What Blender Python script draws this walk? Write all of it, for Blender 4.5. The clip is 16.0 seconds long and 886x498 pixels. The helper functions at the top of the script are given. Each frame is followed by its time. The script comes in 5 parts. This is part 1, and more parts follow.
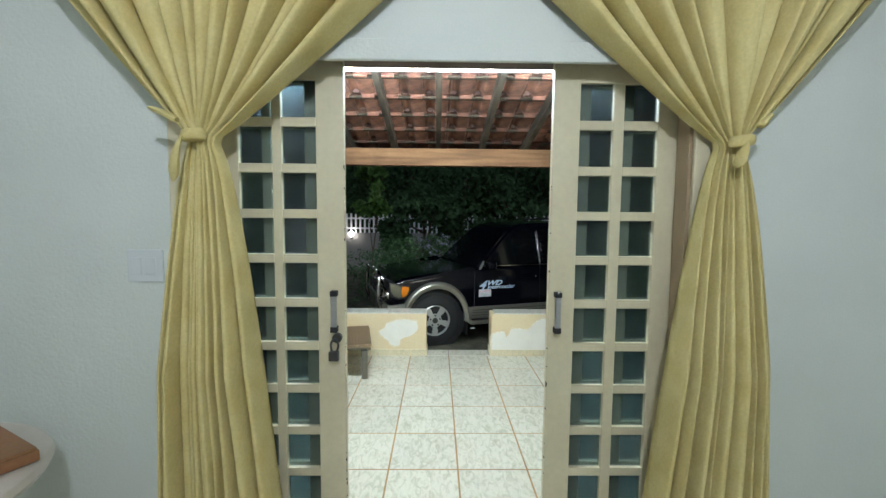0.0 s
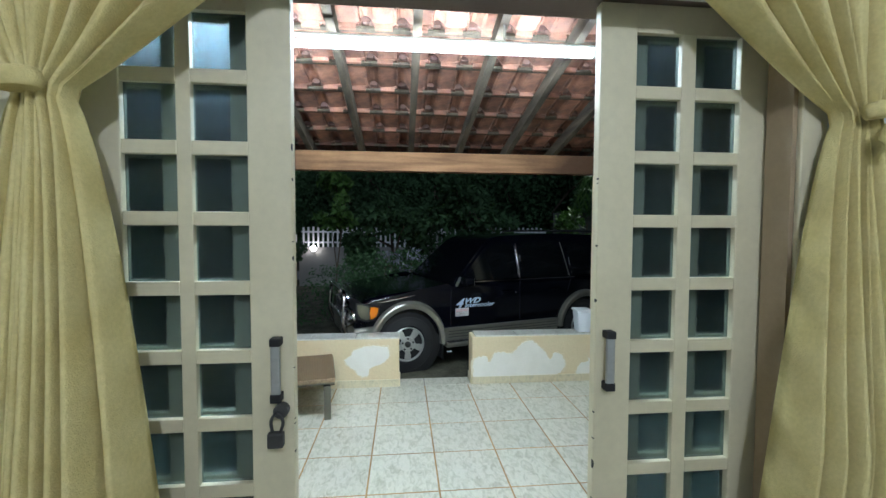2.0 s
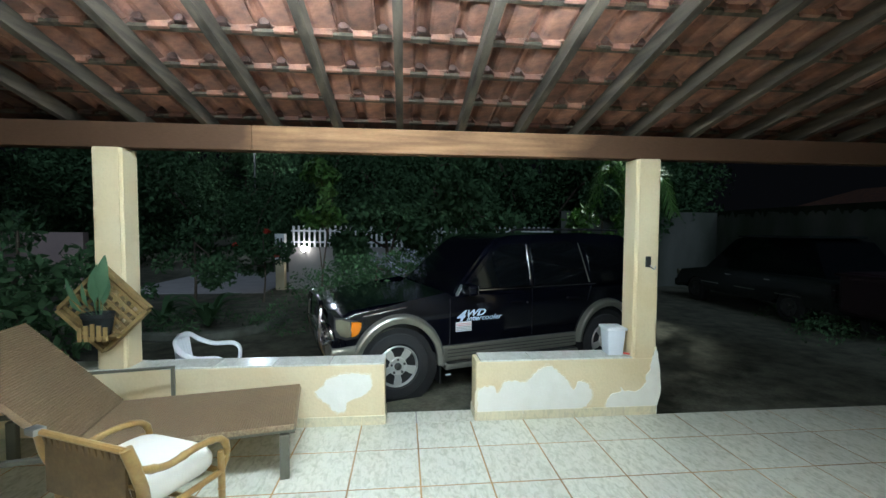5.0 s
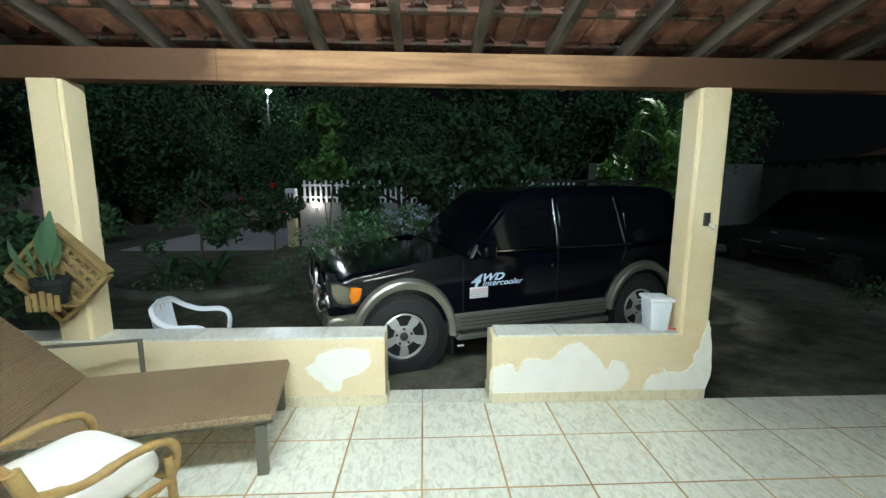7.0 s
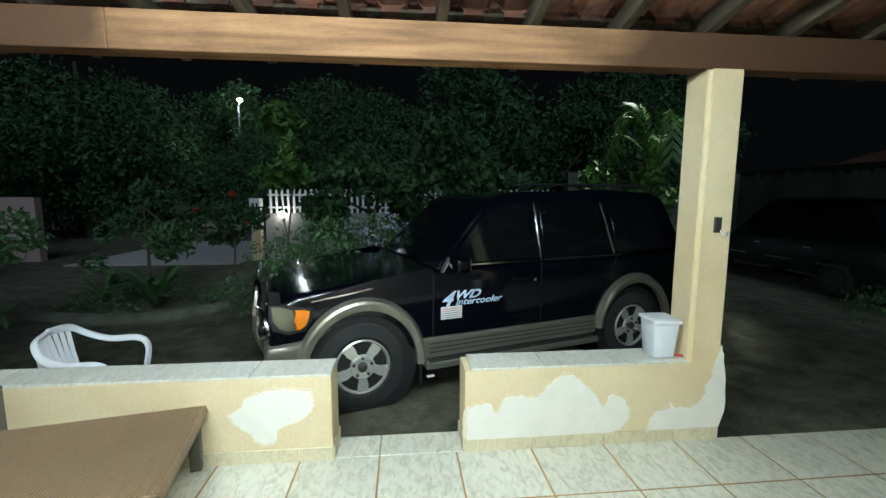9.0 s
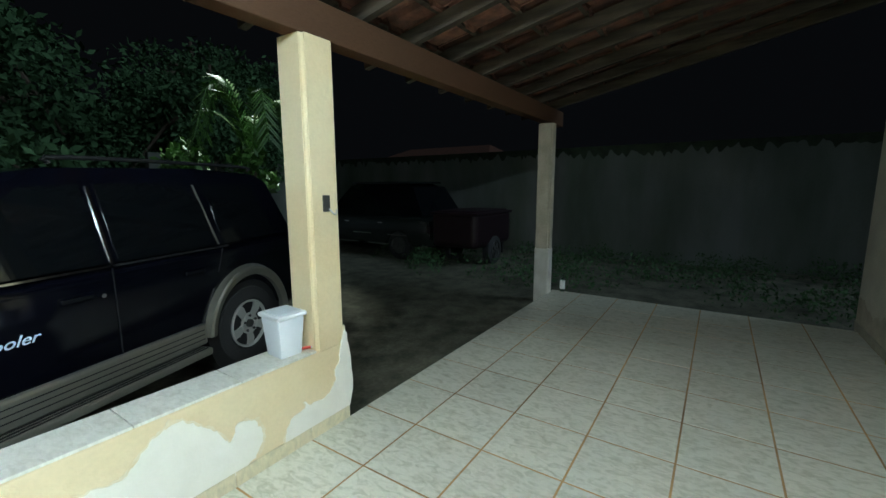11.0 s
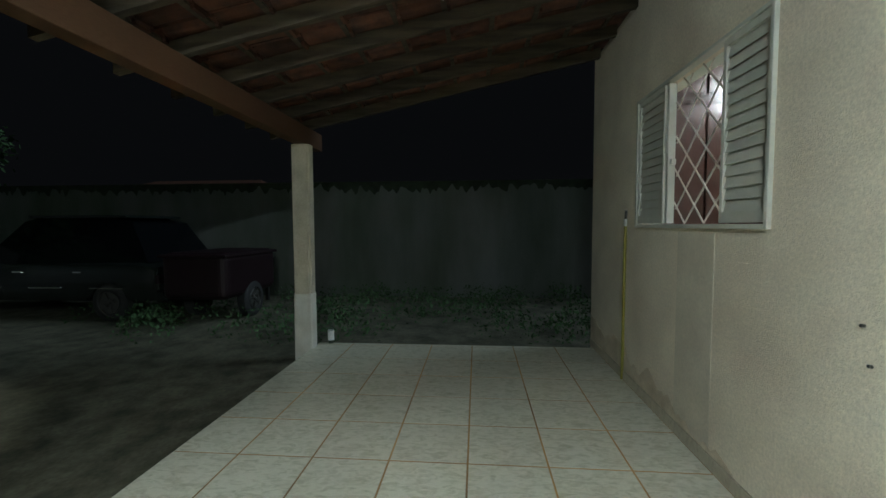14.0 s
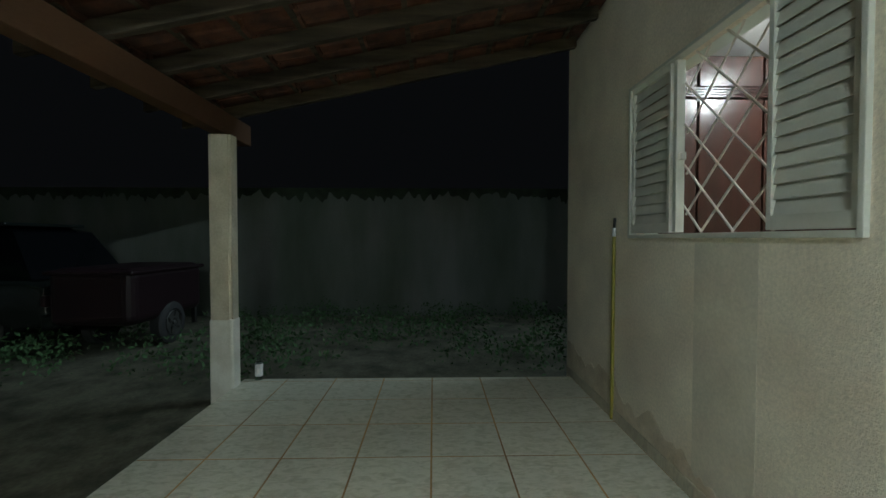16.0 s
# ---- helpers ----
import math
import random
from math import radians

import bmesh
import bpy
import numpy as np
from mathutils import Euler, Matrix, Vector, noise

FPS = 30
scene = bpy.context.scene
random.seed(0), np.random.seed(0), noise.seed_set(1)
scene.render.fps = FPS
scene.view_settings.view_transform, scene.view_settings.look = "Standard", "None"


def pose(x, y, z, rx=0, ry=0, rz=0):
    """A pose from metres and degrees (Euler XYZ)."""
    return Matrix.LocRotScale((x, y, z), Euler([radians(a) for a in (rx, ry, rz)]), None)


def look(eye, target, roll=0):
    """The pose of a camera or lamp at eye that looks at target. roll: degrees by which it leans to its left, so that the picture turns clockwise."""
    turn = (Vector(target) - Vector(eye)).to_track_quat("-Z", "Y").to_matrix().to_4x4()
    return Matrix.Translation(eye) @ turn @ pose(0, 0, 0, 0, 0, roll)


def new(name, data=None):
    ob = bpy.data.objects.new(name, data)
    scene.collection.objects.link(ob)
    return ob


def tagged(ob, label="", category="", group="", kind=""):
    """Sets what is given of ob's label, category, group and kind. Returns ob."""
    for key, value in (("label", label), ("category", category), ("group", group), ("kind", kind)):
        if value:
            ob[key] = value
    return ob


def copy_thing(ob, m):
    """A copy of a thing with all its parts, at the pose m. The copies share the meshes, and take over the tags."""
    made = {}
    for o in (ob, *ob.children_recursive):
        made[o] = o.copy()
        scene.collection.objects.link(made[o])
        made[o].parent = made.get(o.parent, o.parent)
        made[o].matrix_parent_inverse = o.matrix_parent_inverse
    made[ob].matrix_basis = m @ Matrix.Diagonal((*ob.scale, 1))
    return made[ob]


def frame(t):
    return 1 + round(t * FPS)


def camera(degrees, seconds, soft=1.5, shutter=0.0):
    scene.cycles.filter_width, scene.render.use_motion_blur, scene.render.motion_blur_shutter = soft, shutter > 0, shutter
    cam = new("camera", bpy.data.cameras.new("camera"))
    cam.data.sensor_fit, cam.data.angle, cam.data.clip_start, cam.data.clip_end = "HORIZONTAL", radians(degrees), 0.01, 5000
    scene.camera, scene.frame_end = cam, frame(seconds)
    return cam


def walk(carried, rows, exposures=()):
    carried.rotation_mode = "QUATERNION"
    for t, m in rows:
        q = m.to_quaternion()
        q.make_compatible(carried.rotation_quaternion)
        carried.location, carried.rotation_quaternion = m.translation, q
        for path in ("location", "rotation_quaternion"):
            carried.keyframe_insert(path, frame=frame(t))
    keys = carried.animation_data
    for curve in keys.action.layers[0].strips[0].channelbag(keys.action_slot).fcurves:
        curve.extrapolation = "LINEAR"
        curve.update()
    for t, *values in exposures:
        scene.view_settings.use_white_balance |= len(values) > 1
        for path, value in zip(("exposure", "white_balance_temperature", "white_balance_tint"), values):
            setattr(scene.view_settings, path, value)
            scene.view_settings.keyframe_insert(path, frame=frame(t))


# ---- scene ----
cam = camera(93.8, 16.0)
PATH = [
    (0, (-0.105, -0.028, 1.597), (-0.077, 1.966, 1.442), 0.5),
    (0.5, (-0.116, 0.116, 1.595), (-0.079, 2.11, 1.455), 0.5),
    (1, (-0.148, 0.23, 1.59), (-0.113, 2.226, 1.454), 0.4),
    (1.5, (-0.175, 0.349, 1.583), (-0.089, 2.344, 1.47), 0.4),
    (2, (-0.186, 0.489, 1.577), (0.008, 2.478, 1.488), 0.2),
    (2.5, (-0.183, 0.639, 1.57), (0.044, 2.624, 1.49), 0.2),
    (3, (-0.171, 0.778, 1.573), (0.081, 2.761, 1.508), 0.2),
    (3.5, (-0.16, 0.897, 1.565), (0.093, 2.88, 1.493), 0.3),
    (6, (0.01, 1.645, 1.561), (0.141, 3.636, 1.424), 0.2),
    (6.5, (0.037, 1.777, 1.539), (0.148, 3.761, 1.31), 0.2),
    (7, (0.051, 1.903, 1.528), (0.143, 3.878, 1.226), 0.2),
    (7.5, (0.087, 2.018, 1.505), (0.181, 3.999, 1.243), 0.2),
    (8, (0.118, 2.147, 1.488), (0.208, 4.13, 1.244), 0.2),
    (8.2, (0.129, 2.206, 1.479), (0.218, 4.19, 1.24), 0.2),
    (9.2, (0.196, 2.475, 1.455), (0.476, 4.44, 1.205), 0.1),
    (10.3, (0.296, 2.735, 1.426), (1.511, 4.307, 1.196), -0.1),
    (10.5, (0.332, 2.771, 1.418), (1.706, 4.207, 1.192), -0.1),
    (11, (0.427, 2.847, 1.402), (2.075, 3.939, 1.1), -0.2),
    (11.5, (0.538, 2.89, 1.373), (2.383, 3.596, 1.062), -0.4),
    (12, (0.706, 2.877, 1.366), (2.649, 3.279, 1.112), -0.5),
    (12.5, (0.863, 2.871, 1.351), (2.825, 3.177, 1.114), -0.5),
    (13, (1.021, 2.867, 1.33), (3.005, 3.053, 1.161), -0.3),
    (13.5, (1.187, 2.876, 1.318), (3.178, 3.037, 1.215), -0.2),
    (14, (1.34, 2.877, 1.309), (3.33, 3.039, 1.197), -0.2),
    (14.5, (1.485, 2.908, 1.3), (3.477, 3.059, 1.199), -0.1),
    (15, (1.661, 2.922, 1.3), (3.658, 2.989, 1.219), -0.1),
    (15.5, (1.844, 2.917, 1.291), (3.842, 2.874, 1.232), -0.1),
    (16, (2.021, 2.912, 1.287), (4.02, 2.866, 1.236), 0.0),
]

EXPOSURES = [(0, -0.18, 6200, 13), (1, -0.33, 5850, 14), (2.5, -0.36, 5780, 13), (3.5, -0.3, 5680, 13), (6, 0.28, 5980, 9), (8.2, 0.3, 6180, 8), (10.3, 0.2, 5950, 6), (11.5, 0.4, 5900, 6), (13, 0.5, 6250, 7), (14.5, 0.45, 6300, 6), (16, 0.42, 6350, 4)]
walk(cam, [(t, look(eye, target, roll)) for t, eye, target, roll in PATH], EXPOSURES)

# ---- world and light ----
world = bpy.data.worlds.new("night")
world.use_nodes = True
scene.world = world
world.node_tree.nodes["Background"].inputs[0].default_value = (0.28, 0.31, 0.36, 1)
world.node_tree.nodes["Background"].inputs[1].default_value = 0.0065

GARDEN_FILL = 0.55       # soft fill lamp with no seen source, added to brighten the garden
TUBE = 300.0      # veranda tube, surface radiance
BULB = 900.0      # ceiling bulb of the front room
BULB_2 = 430.0    # ceiling bulb behind the window
GARDEN = 900.0    # neighbour's floodlight on the palm, watts

garden_fill = bpy.data.lights.new("garden_fill", "SUN")
garden_fill.energy, garden_fill.angle, garden_fill.color = GARDEN_FILL, radians(35), (0.76, 0.95, 1.08)
new("garden_fill", garden_fill).matrix_basis = look((2.5, -9, 14), (0, 8, 0))


# ---- materials ----
def material(name, colour, rough=0.6, metal=0.0, vary=0.12, scale=6.0, grain=80.0, bump=0.0, bump_scale=60.0, second=None, amount=0.5, spec=0.5, coord="Object", stretch=(1, 1, 1), island=0.0, rnd=0.0):
    """A surface of two colours mixed by coarse and fine noise, with relief."""
    m = bpy.data.materials.new(name)
    m.use_nodes = True
    n, l = m.node_tree.nodes, m.node_tree.links
    b = n["Principled BSDF"]
    b.inputs["Roughness"].default_value = rough
    b.inputs["Metallic"].default_value = metal
    b.inputs["Specular IOR Level"].default_value = spec
    tc, mp = n.new("ShaderNodeTexCoord"), n.new("ShaderNodeMapping")
    mp.inputs["Scale"].default_value = stretch
    l.new(tc.outputs[coord], mp.inputs["Vector"])
    second = second or tuple(c * (1 - 2 * vary) for c in colour)

    def tex(s, d=6):
        t = n.new("ShaderNodeTexNoise")
        t.inputs["Scale"].default_value, t.inputs["Detail"].default_value = s, d
        l.new(mp.outputs[0], t.inputs["Vector"])
        return t

    coarse, fine = tex(scale), tex(grain, 3)
    ramp = n.new("ShaderNodeMapRange")
    ramp.inputs["From Min"].default_value, ramp.inputs["From Max"].default_value = 0.35, 0.7
    ramp.inputs["To Max"].default_value = amount
    l.new(coarse.outputs["Fac"], ramp.inputs["Value"])
    mix = n.new("ShaderNodeMix")
    mix.data_type = "RGBA"
    mix.inputs["A"].default_value, mix.inputs["B"].default_value = (*colour, 1), (*second, 1)
    l.new(ramp.outputs[0], mix.inputs["Factor"])
    hsv = n.new("ShaderNodeHueSaturation")
    l.new(mix.outputs["Result"], hsv.inputs["Color"])
    val = n.new("ShaderNodeMapRange")
    val.inputs["To Min"].default_value, val.inputs["To Max"].default_value = 1 - vary, 1 + vary
    l.new(fine.outputs["Fac"], val.inputs["Value"])
    out = val.outputs[0]
    if island or rnd:
        src = n.new("ShaderNodeNewGeometry").outputs["Random Per Island"] if island else n.new("ShaderNodeObjectInfo").outputs["Random"]
        r = n.new("ShaderNodeMapRange")
        k = island or rnd
        r.inputs["To Min"].default_value, r.inputs["To Max"].default_value = 1 - k, 1 + k
        l.new(src, r.inputs["Value"])
        mul = n.new("ShaderNodeMath")
        mul.operation = "MULTIPLY"
        l.new(out, mul.inputs[0]), l.new(r.outputs[0], mul.inputs[1])
        out = mul.outputs[0]
    l.new(out, hsv.inputs["Value"])
    l.new(hsv.outputs[0], b.inputs["Base Color"])
    if bump:
        bt = tex(bump_scale, 4)
        bp = n.new("ShaderNodeBump")
        bp.inputs["Strength"].default_value, bp.inputs["Distance"].default_value = bump, 0.01
        l.new(bt.outputs["Fac"], bp.inputs["Height"])
        l.new(bp.outputs[0], b.inputs["Normal"])
    return m


def glow(name, colour, strength):
    m = bpy.data.materials.new(name)
    m.use_nodes = True
    n, l = m.node_tree.nodes, m.node_tree.links
    n.remove(n["Principled BSDF"])
    e = n.new("ShaderNodeEmission")
    e.inputs[0].default_value, e.inputs[1].default_value = (*colour, 1), strength
    l.new(e.outputs[0], n["Material Output"].inputs[0])
    return m


def glass(name, colour, rough=0.0, alpha_trans=1.0, ior=1.3):
    m = bpy.data.materials.new(name)
    m.use_nodes = True
    b = m.node_tree.nodes["Principled BSDF"]
    b.inputs["Base Color"].default_value = (*colour, 1)
    b.inputs["Roughness"].default_value = rough
    b.inputs["Transmission Weight"].default_value = alpha_trans
    b.inputs["IOR"].default_value = ior
    return m


def marble_tile(name, base, vein, rough, rnd=0.05):
    """Glazed ceramic with soft grey-green clouds, turned differently on each tile."""
    m = material(name, base, rough, vary=0.11, scale=12, grain=55, second=vein, amount=0.72, rnd=rnd)
    n, l = m.node_tree.nodes, m.node_tree.links
    mp = next(x for x in n if x.bl_idname == "ShaderNodeMapping")
    oi = n.new("ShaderNodeObjectInfo")
    sc = n.new("ShaderNodeVectorMath")
    sc.operation = "SCALE"
    sc.inputs[0].default_value = (37, 53, 11)
    l.new(oi.outputs["Random"], sc.inputs["Scale"])
    l.new(sc.outputs[0], mp.inputs["Location"])
    mp.inputs["Scale"].default_value = (2.2, 1.0, 1)
    mp.inputs["Rotation"].default_value = (0, 0, 0.7)
    w = next(x for x in n if x.bl_idname == "ShaderNodeTexNoise")
    w.inputs["Distortion"].default_value = 1.3
    rp = next(x for x in n if x.bl_idname == "ShaderNodeMapRange")
    rp.inputs["From Min"].default_value, rp.inputs["From Max"].default_value = 0.44, 0.72
    return m


M = {}
M["wall_in"] = material("wall_in", (0.685, 0.725, 0.655), 0.75, vary=0.06, scale=3, grain=160, bump=0.25, bump_scale=90, amount=0.4)
M["wall_out"] = material("wall_out", (0.87, 0.79, 0.645), 0.85, vary=0.28, scale=2.2, grain=65, second=(0.66, 0.575, 0.465), amount=0.85, bump=0.38, bump_scale=130)
M["wall_out_darker"] = material("wall_out_darker", (0.70, 0.64, 0.52), 0.9, vary=0.2, scale=3, grain=75, second=(0.54, 0.48, 0.39), amount=0.8, bump=0.25, bump_scale=150)
M["cream"] = material("cream", (0.77, 0.655, 0.425), 0.8, vary=0.06, scale=2.5, grain=60, second=(0.72, 0.555, 0.31), amount=0.7, bump=0.25, bump_scale=60)
M["cream_smear"] = material("cream_smear", (0.80, 0.74, 0.58), 0.85, vary=0.08, scale=14, grain=60, second=(0.75, 0.62, 0.38), amount=1.0, bump=0.2)
M["pillar_old"] = material("pillar_old", (0.56, 0.50, 0.385), 0.92, vary=0.2, scale=5, grain=60, second=(0.40, 0.35, 0.26), amount=0.9, bump=0.45, bump_scale=45)
M["filler_old"] = material("filler_old", (0.72, 0.70, 0.63), 0.9, vary=0.1, scale=6, grain=60, second=(0.55, 0.52, 0.44), amount=0.8, bump=0.3)
M["damp"] = material("damp", (0.74, 0.65, 0.51), 0.9, vary=0.25, scale=5, grain=75, second=(0.54, 0.44, 0.32), amount=1.0, bump=0.3, bump_scale=120)
M["filler"] = material("filler", (0.88, 0.855, 0.775), 0.85, vary=0.03, scale=8, grain=90, second=(0.78, 0.75, 0.66), bump=0.15)
M["door_paint"] = material("door_paint", (0.68, 0.62, 0.415), 0.45, vary=0.07, scale=4, grain=50, second=(0.58, 0.52, 0.33), amount=0.5, bump=0.06, bump_scale=40)
M["track"] = material("track", (0.14, 0.10, 0.08), 0.5)
M["ceiling"] = material("ceiling", (0.75, 0.76, 0.74), 0.8, vary=0.03)
M["curtain"] = material("curtain", (0.71, 0.615, 0.285), 0.9, vary=0.14, scale=9, grain=110, second=(0.60, 0.49, 0.185), amount=0.7, bump=0.35, bump_scale=320, spec=0.1)
M["tile"] = marble_tile("tile", (0.75, 0.735, 0.61), (0.455, 0.45, 0.315), 0.15)
M["cap"] = marble_tile("cap", (0.80, 0.79, 0.70), (0.62, 0.60, 0.50), 0.2)
M["grout"] = material("grout", (0.56, 0.34, 0.13), 0.9, vary=0.25, scale=1.1, second=(0.10, 0.065, 0.035), amount=0.85)
M["skirt"] = marble_tile("skirt", (0.74, 0.66, 0.45), (0.55, 0.50, 0.35), 0.3)
M["skirt_house"] = marble_tile("skirt_house", (0.58, 0.52, 0.40), (0.42, 0.36, 0.27), 0.5)
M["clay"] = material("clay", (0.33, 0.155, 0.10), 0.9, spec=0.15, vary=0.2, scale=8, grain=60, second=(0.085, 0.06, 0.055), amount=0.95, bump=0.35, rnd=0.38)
# darkened copy of clay: the lamp's falloff is put into its colour
M["clay_dimmed"] = material("clay_dimmed", (0.13, 0.058, 0.037), 0.9, spec=0.1, vary=0.2, scale=8, second=(0.05, 0.034, 0.03), amount=0.9, island=0.35)
M["rafter"] = material("rafter", (0.10, 0.08, 0.058), 0.85, vary=0.2, scale=3, grain=50, second=(0.035, 0.029, 0.022), amount=1.0, stretch=(6, 0.5, 6), bump=0.25, spec=0.08)
M["beam"] = material("beam", (0.33, 0.18, 0.092), 0.8, spec=0.12, vary=0.3, scale=4, grain=60, second=(0.15, 0.08, 0.042), amount=0.9, stretch=(0.5, 6, 6), bump=0.15)
# beam ends darkened: differing wood tone plus the tube's falloff, put into colour
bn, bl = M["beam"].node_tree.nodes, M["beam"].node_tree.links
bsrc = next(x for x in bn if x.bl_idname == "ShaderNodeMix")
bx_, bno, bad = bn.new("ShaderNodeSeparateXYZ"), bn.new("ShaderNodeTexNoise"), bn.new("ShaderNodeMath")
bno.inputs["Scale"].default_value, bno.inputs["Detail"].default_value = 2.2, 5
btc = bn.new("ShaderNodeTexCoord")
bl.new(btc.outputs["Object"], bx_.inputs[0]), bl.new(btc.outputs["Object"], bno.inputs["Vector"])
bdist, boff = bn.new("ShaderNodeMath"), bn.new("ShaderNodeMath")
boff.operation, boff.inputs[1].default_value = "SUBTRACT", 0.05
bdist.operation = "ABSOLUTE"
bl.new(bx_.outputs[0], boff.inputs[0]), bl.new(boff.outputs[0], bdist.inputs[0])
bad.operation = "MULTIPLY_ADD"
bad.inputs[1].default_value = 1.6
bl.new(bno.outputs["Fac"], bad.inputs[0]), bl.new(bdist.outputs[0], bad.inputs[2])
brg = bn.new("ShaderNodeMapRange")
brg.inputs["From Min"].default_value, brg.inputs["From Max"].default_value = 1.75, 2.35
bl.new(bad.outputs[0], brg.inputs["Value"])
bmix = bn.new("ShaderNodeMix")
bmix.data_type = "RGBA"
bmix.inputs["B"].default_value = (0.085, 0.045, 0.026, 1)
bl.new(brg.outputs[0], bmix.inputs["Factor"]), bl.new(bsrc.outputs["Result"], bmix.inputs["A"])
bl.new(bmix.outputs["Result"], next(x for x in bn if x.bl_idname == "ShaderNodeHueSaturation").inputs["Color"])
M["ground"] = material("ground", (0.125, 0.118, 0.08), 0.95, vary=0.5, scale=4.5, grain=30, second=(0.04, 0.042, 0.025), amount=1.0, bump=0.6, bump_scale=40)
M["concrete"] = material("concrete", (0.32, 0.30, 0.28), 0.9, vary=0.12, scale=2, second=(0.2, 0.19, 0.17), bump=0.3)
M["garden_wall"] = material("garden_wall", (0.26, 0.27, 0.265), 0.95, vary=0.14, scale=1.0, second=(0.10, 0.125, 0.09), amount=1.0, stretch=(1, 1, 0.3), bump=0.3, bump_scale=20)
M["street_wall"] = material("street_wall", (0.14, 0.14, 0.12), 0.95, vary=0.2, scale=1.2, second=(0.06, 0.07, 0.05), amount=1.0, stretch=(1, 1, 0.3), bump=0.3, bump_scale=20)
M["mould"] = material("mould", (0.05, 0.07, 0.04), 0.95, vary=0.3, scale=5, second=(0.025, 0.032, 0.02), amount=1.0, bump=0.3)
M["pale_concrete"] = material("pale_concrete", (0.46, 0.42, 0.42), 0.9, vary=0.12, scale=2, second=(0.30, 0.27, 0.27), bump=0.3)
M["pink_wall"] = material("pink_wall", (0.50, 0.36, 0.33), 0.9, vary=0.12, scale=1.5, second=(0.34, 0.25, 0.24), bump=0.3)
M["white_paint"] = material("white_paint", (0.78, 0.78, 0.76), 0.6, vary=0.05)
M["metal_white"] = material("metal_white", (0.62, 0.62, 0.56), 0.45, vary=0.06, scale=7, second=(0.45, 0.43, 0.36))
M["grille"] = material("grille", (0.58, 0.53, 0.46), 0.5, vary=0.05)
M["plastic_white"] = material("plastic_white", (0.80, 0.82, 0.84), 0.35, vary=0.03)
M["plastic_box"] = material("plastic_box", (0.72, 0.76, 0.80), 0.35, vary=0.03)
M["red_plastic"] = material("red_plastic", (0.60, 0.05, 0.03), 0.4)
M["dark_metal"] = material("dark_metal", (0.06, 0.06, 0.055), 0.5, 0.3)
M["kerb"] = material("kerb", (0.15, 0.15, 0.12), 0.95, vary=0.2, scale=4, second=(0.07, 0.075, 0.05), amount=0.9, bump=0.4)
M["steel"] = material("steel", (0.55, 0.56, 0.56), 0.35, 0.9)
M["wicker"] = material("wicker", (0.25, 0.175, 0.10), 0.5, vary=0.4, scale=5, grain=120, second=(0.22, 0.14, 0.085), bump=0.2)
M["sling_edge"] = material("sling_edge", (0.36, 0.27, 0.16), 0.6, vary=0.3, scale=60, grain=150, second=(0.20, 0.14, 0.085), amount=1.0, bump=0.3, bump_scale=150)
M["lounger_metal"] = material("lounger_metal", (0.17, 0.165, 0.13), 0.5, 0.5, vary=0.1)
M["rattan"] = material("rattan", (0.36, 0.245, 0.09), 0.35, vary=0.25, scale=12, grain=60, second=(0.29, 0.155, 0.05), amount=0.8)
M["cane_dark"] = material("cane_dark", (0.17, 0.11, 0.045), 0.5, vary=0.3, scale=12, grain=60, second=(0.10, 0.06, 0.025), amount=0.8)
M["cushion"] = material("cushion", (0.80, 0.77, 0.68), 0.85, vary=0.03, grain=200, bump=0.1, bump_scale=300, spec=0.2)
M["lattice"] = material("lattice", (0.32, 0.22, 0.08), 0.75, vary=0.2, scale=9, second=(0.15, 0.10, 0.04), amount=0.8, bump=0.2)
M["pot"] = material("pot", (0.016, 0.019, 0.019), 0.7, spec=0.2)
M["leaf"] = material("leaf", (0.12, 0.23, 0.055), 0.45, vary=0.15, scale=3, second=(0.08, 0.18, 0.04), island=0.4, spec=0.3)
M["leaf_pot"] = material("leaf_pot", (0.075, 0.15, 0.075), 0.4, vary=0.15, scale=9, second=(0.045, 0.10, 0.055))
M["leaf_dark"] = material("leaf_dark", (0.075, 0.14, 0.06), 0.7, vary=0.15, scale=2, second=(0.045, 0.085, 0.04), island=0.35, spec=0.12)
M["leaf_lilac"] = material("leaf_lilac", (0.28, 0.28, 0.34), 0.6, vary=0.1, island=0.3)
M["bark"] = material("bark", (0.12, 0.09, 0.06), 0.95, vary=0.2, bump=0.5)
M["car_paint"] = material("car_paint", (0.0022, 0.0026, 0.0055), 0.12, vary=0.05, spec=0.5)
M["car_trim"] = material("car_trim", (0.30, 0.29, 0.24), 0.30, 0.65, vary=0.08)
M["car_glass"] = material("car_glass", (0.004, 0.005, 0.006), 0.06, vary=0.02, spec=0.5)
M["rubber"] = material("rubber", (0.022, 0.022, 0.022), 0.8, vary=0.15, bump=0.2)
M["black"] = material("black", (0.01, 0.01, 0.01), 0.6)
M["chrome"] = material("chrome", (0.75, 0.75, 0.76), 0.14, 1.0, vary=0.02)
M["alloy"] = material("alloy", (0.62, 0.62, 0.58), 0.3, 0.55, vary=0.06)
M["amber"] = material("amber", (0.85, 0.24, 0.01), 0.2, vary=0.03)
M["lens"] = material("lens", (0.24, 0.23, 0.16), 0.08, 0.45, vary=0.1, scale=20)
M["decal"] = material("decal", (0.55, 0.68, 0.82), 0.4, vary=0.02)
M["decal_white"] = material("decal_white", (0.78, 0.78, 0.78), 0.5, vary=0.02)
M["decal_red"] = material("decal_red", (0.6, 0.25, 0.22), 0.5, vary=0.02)
M["car2_paint"] = material("car2_paint", (0.012, 0.016, 0.014), 0.2, vary=0.05)
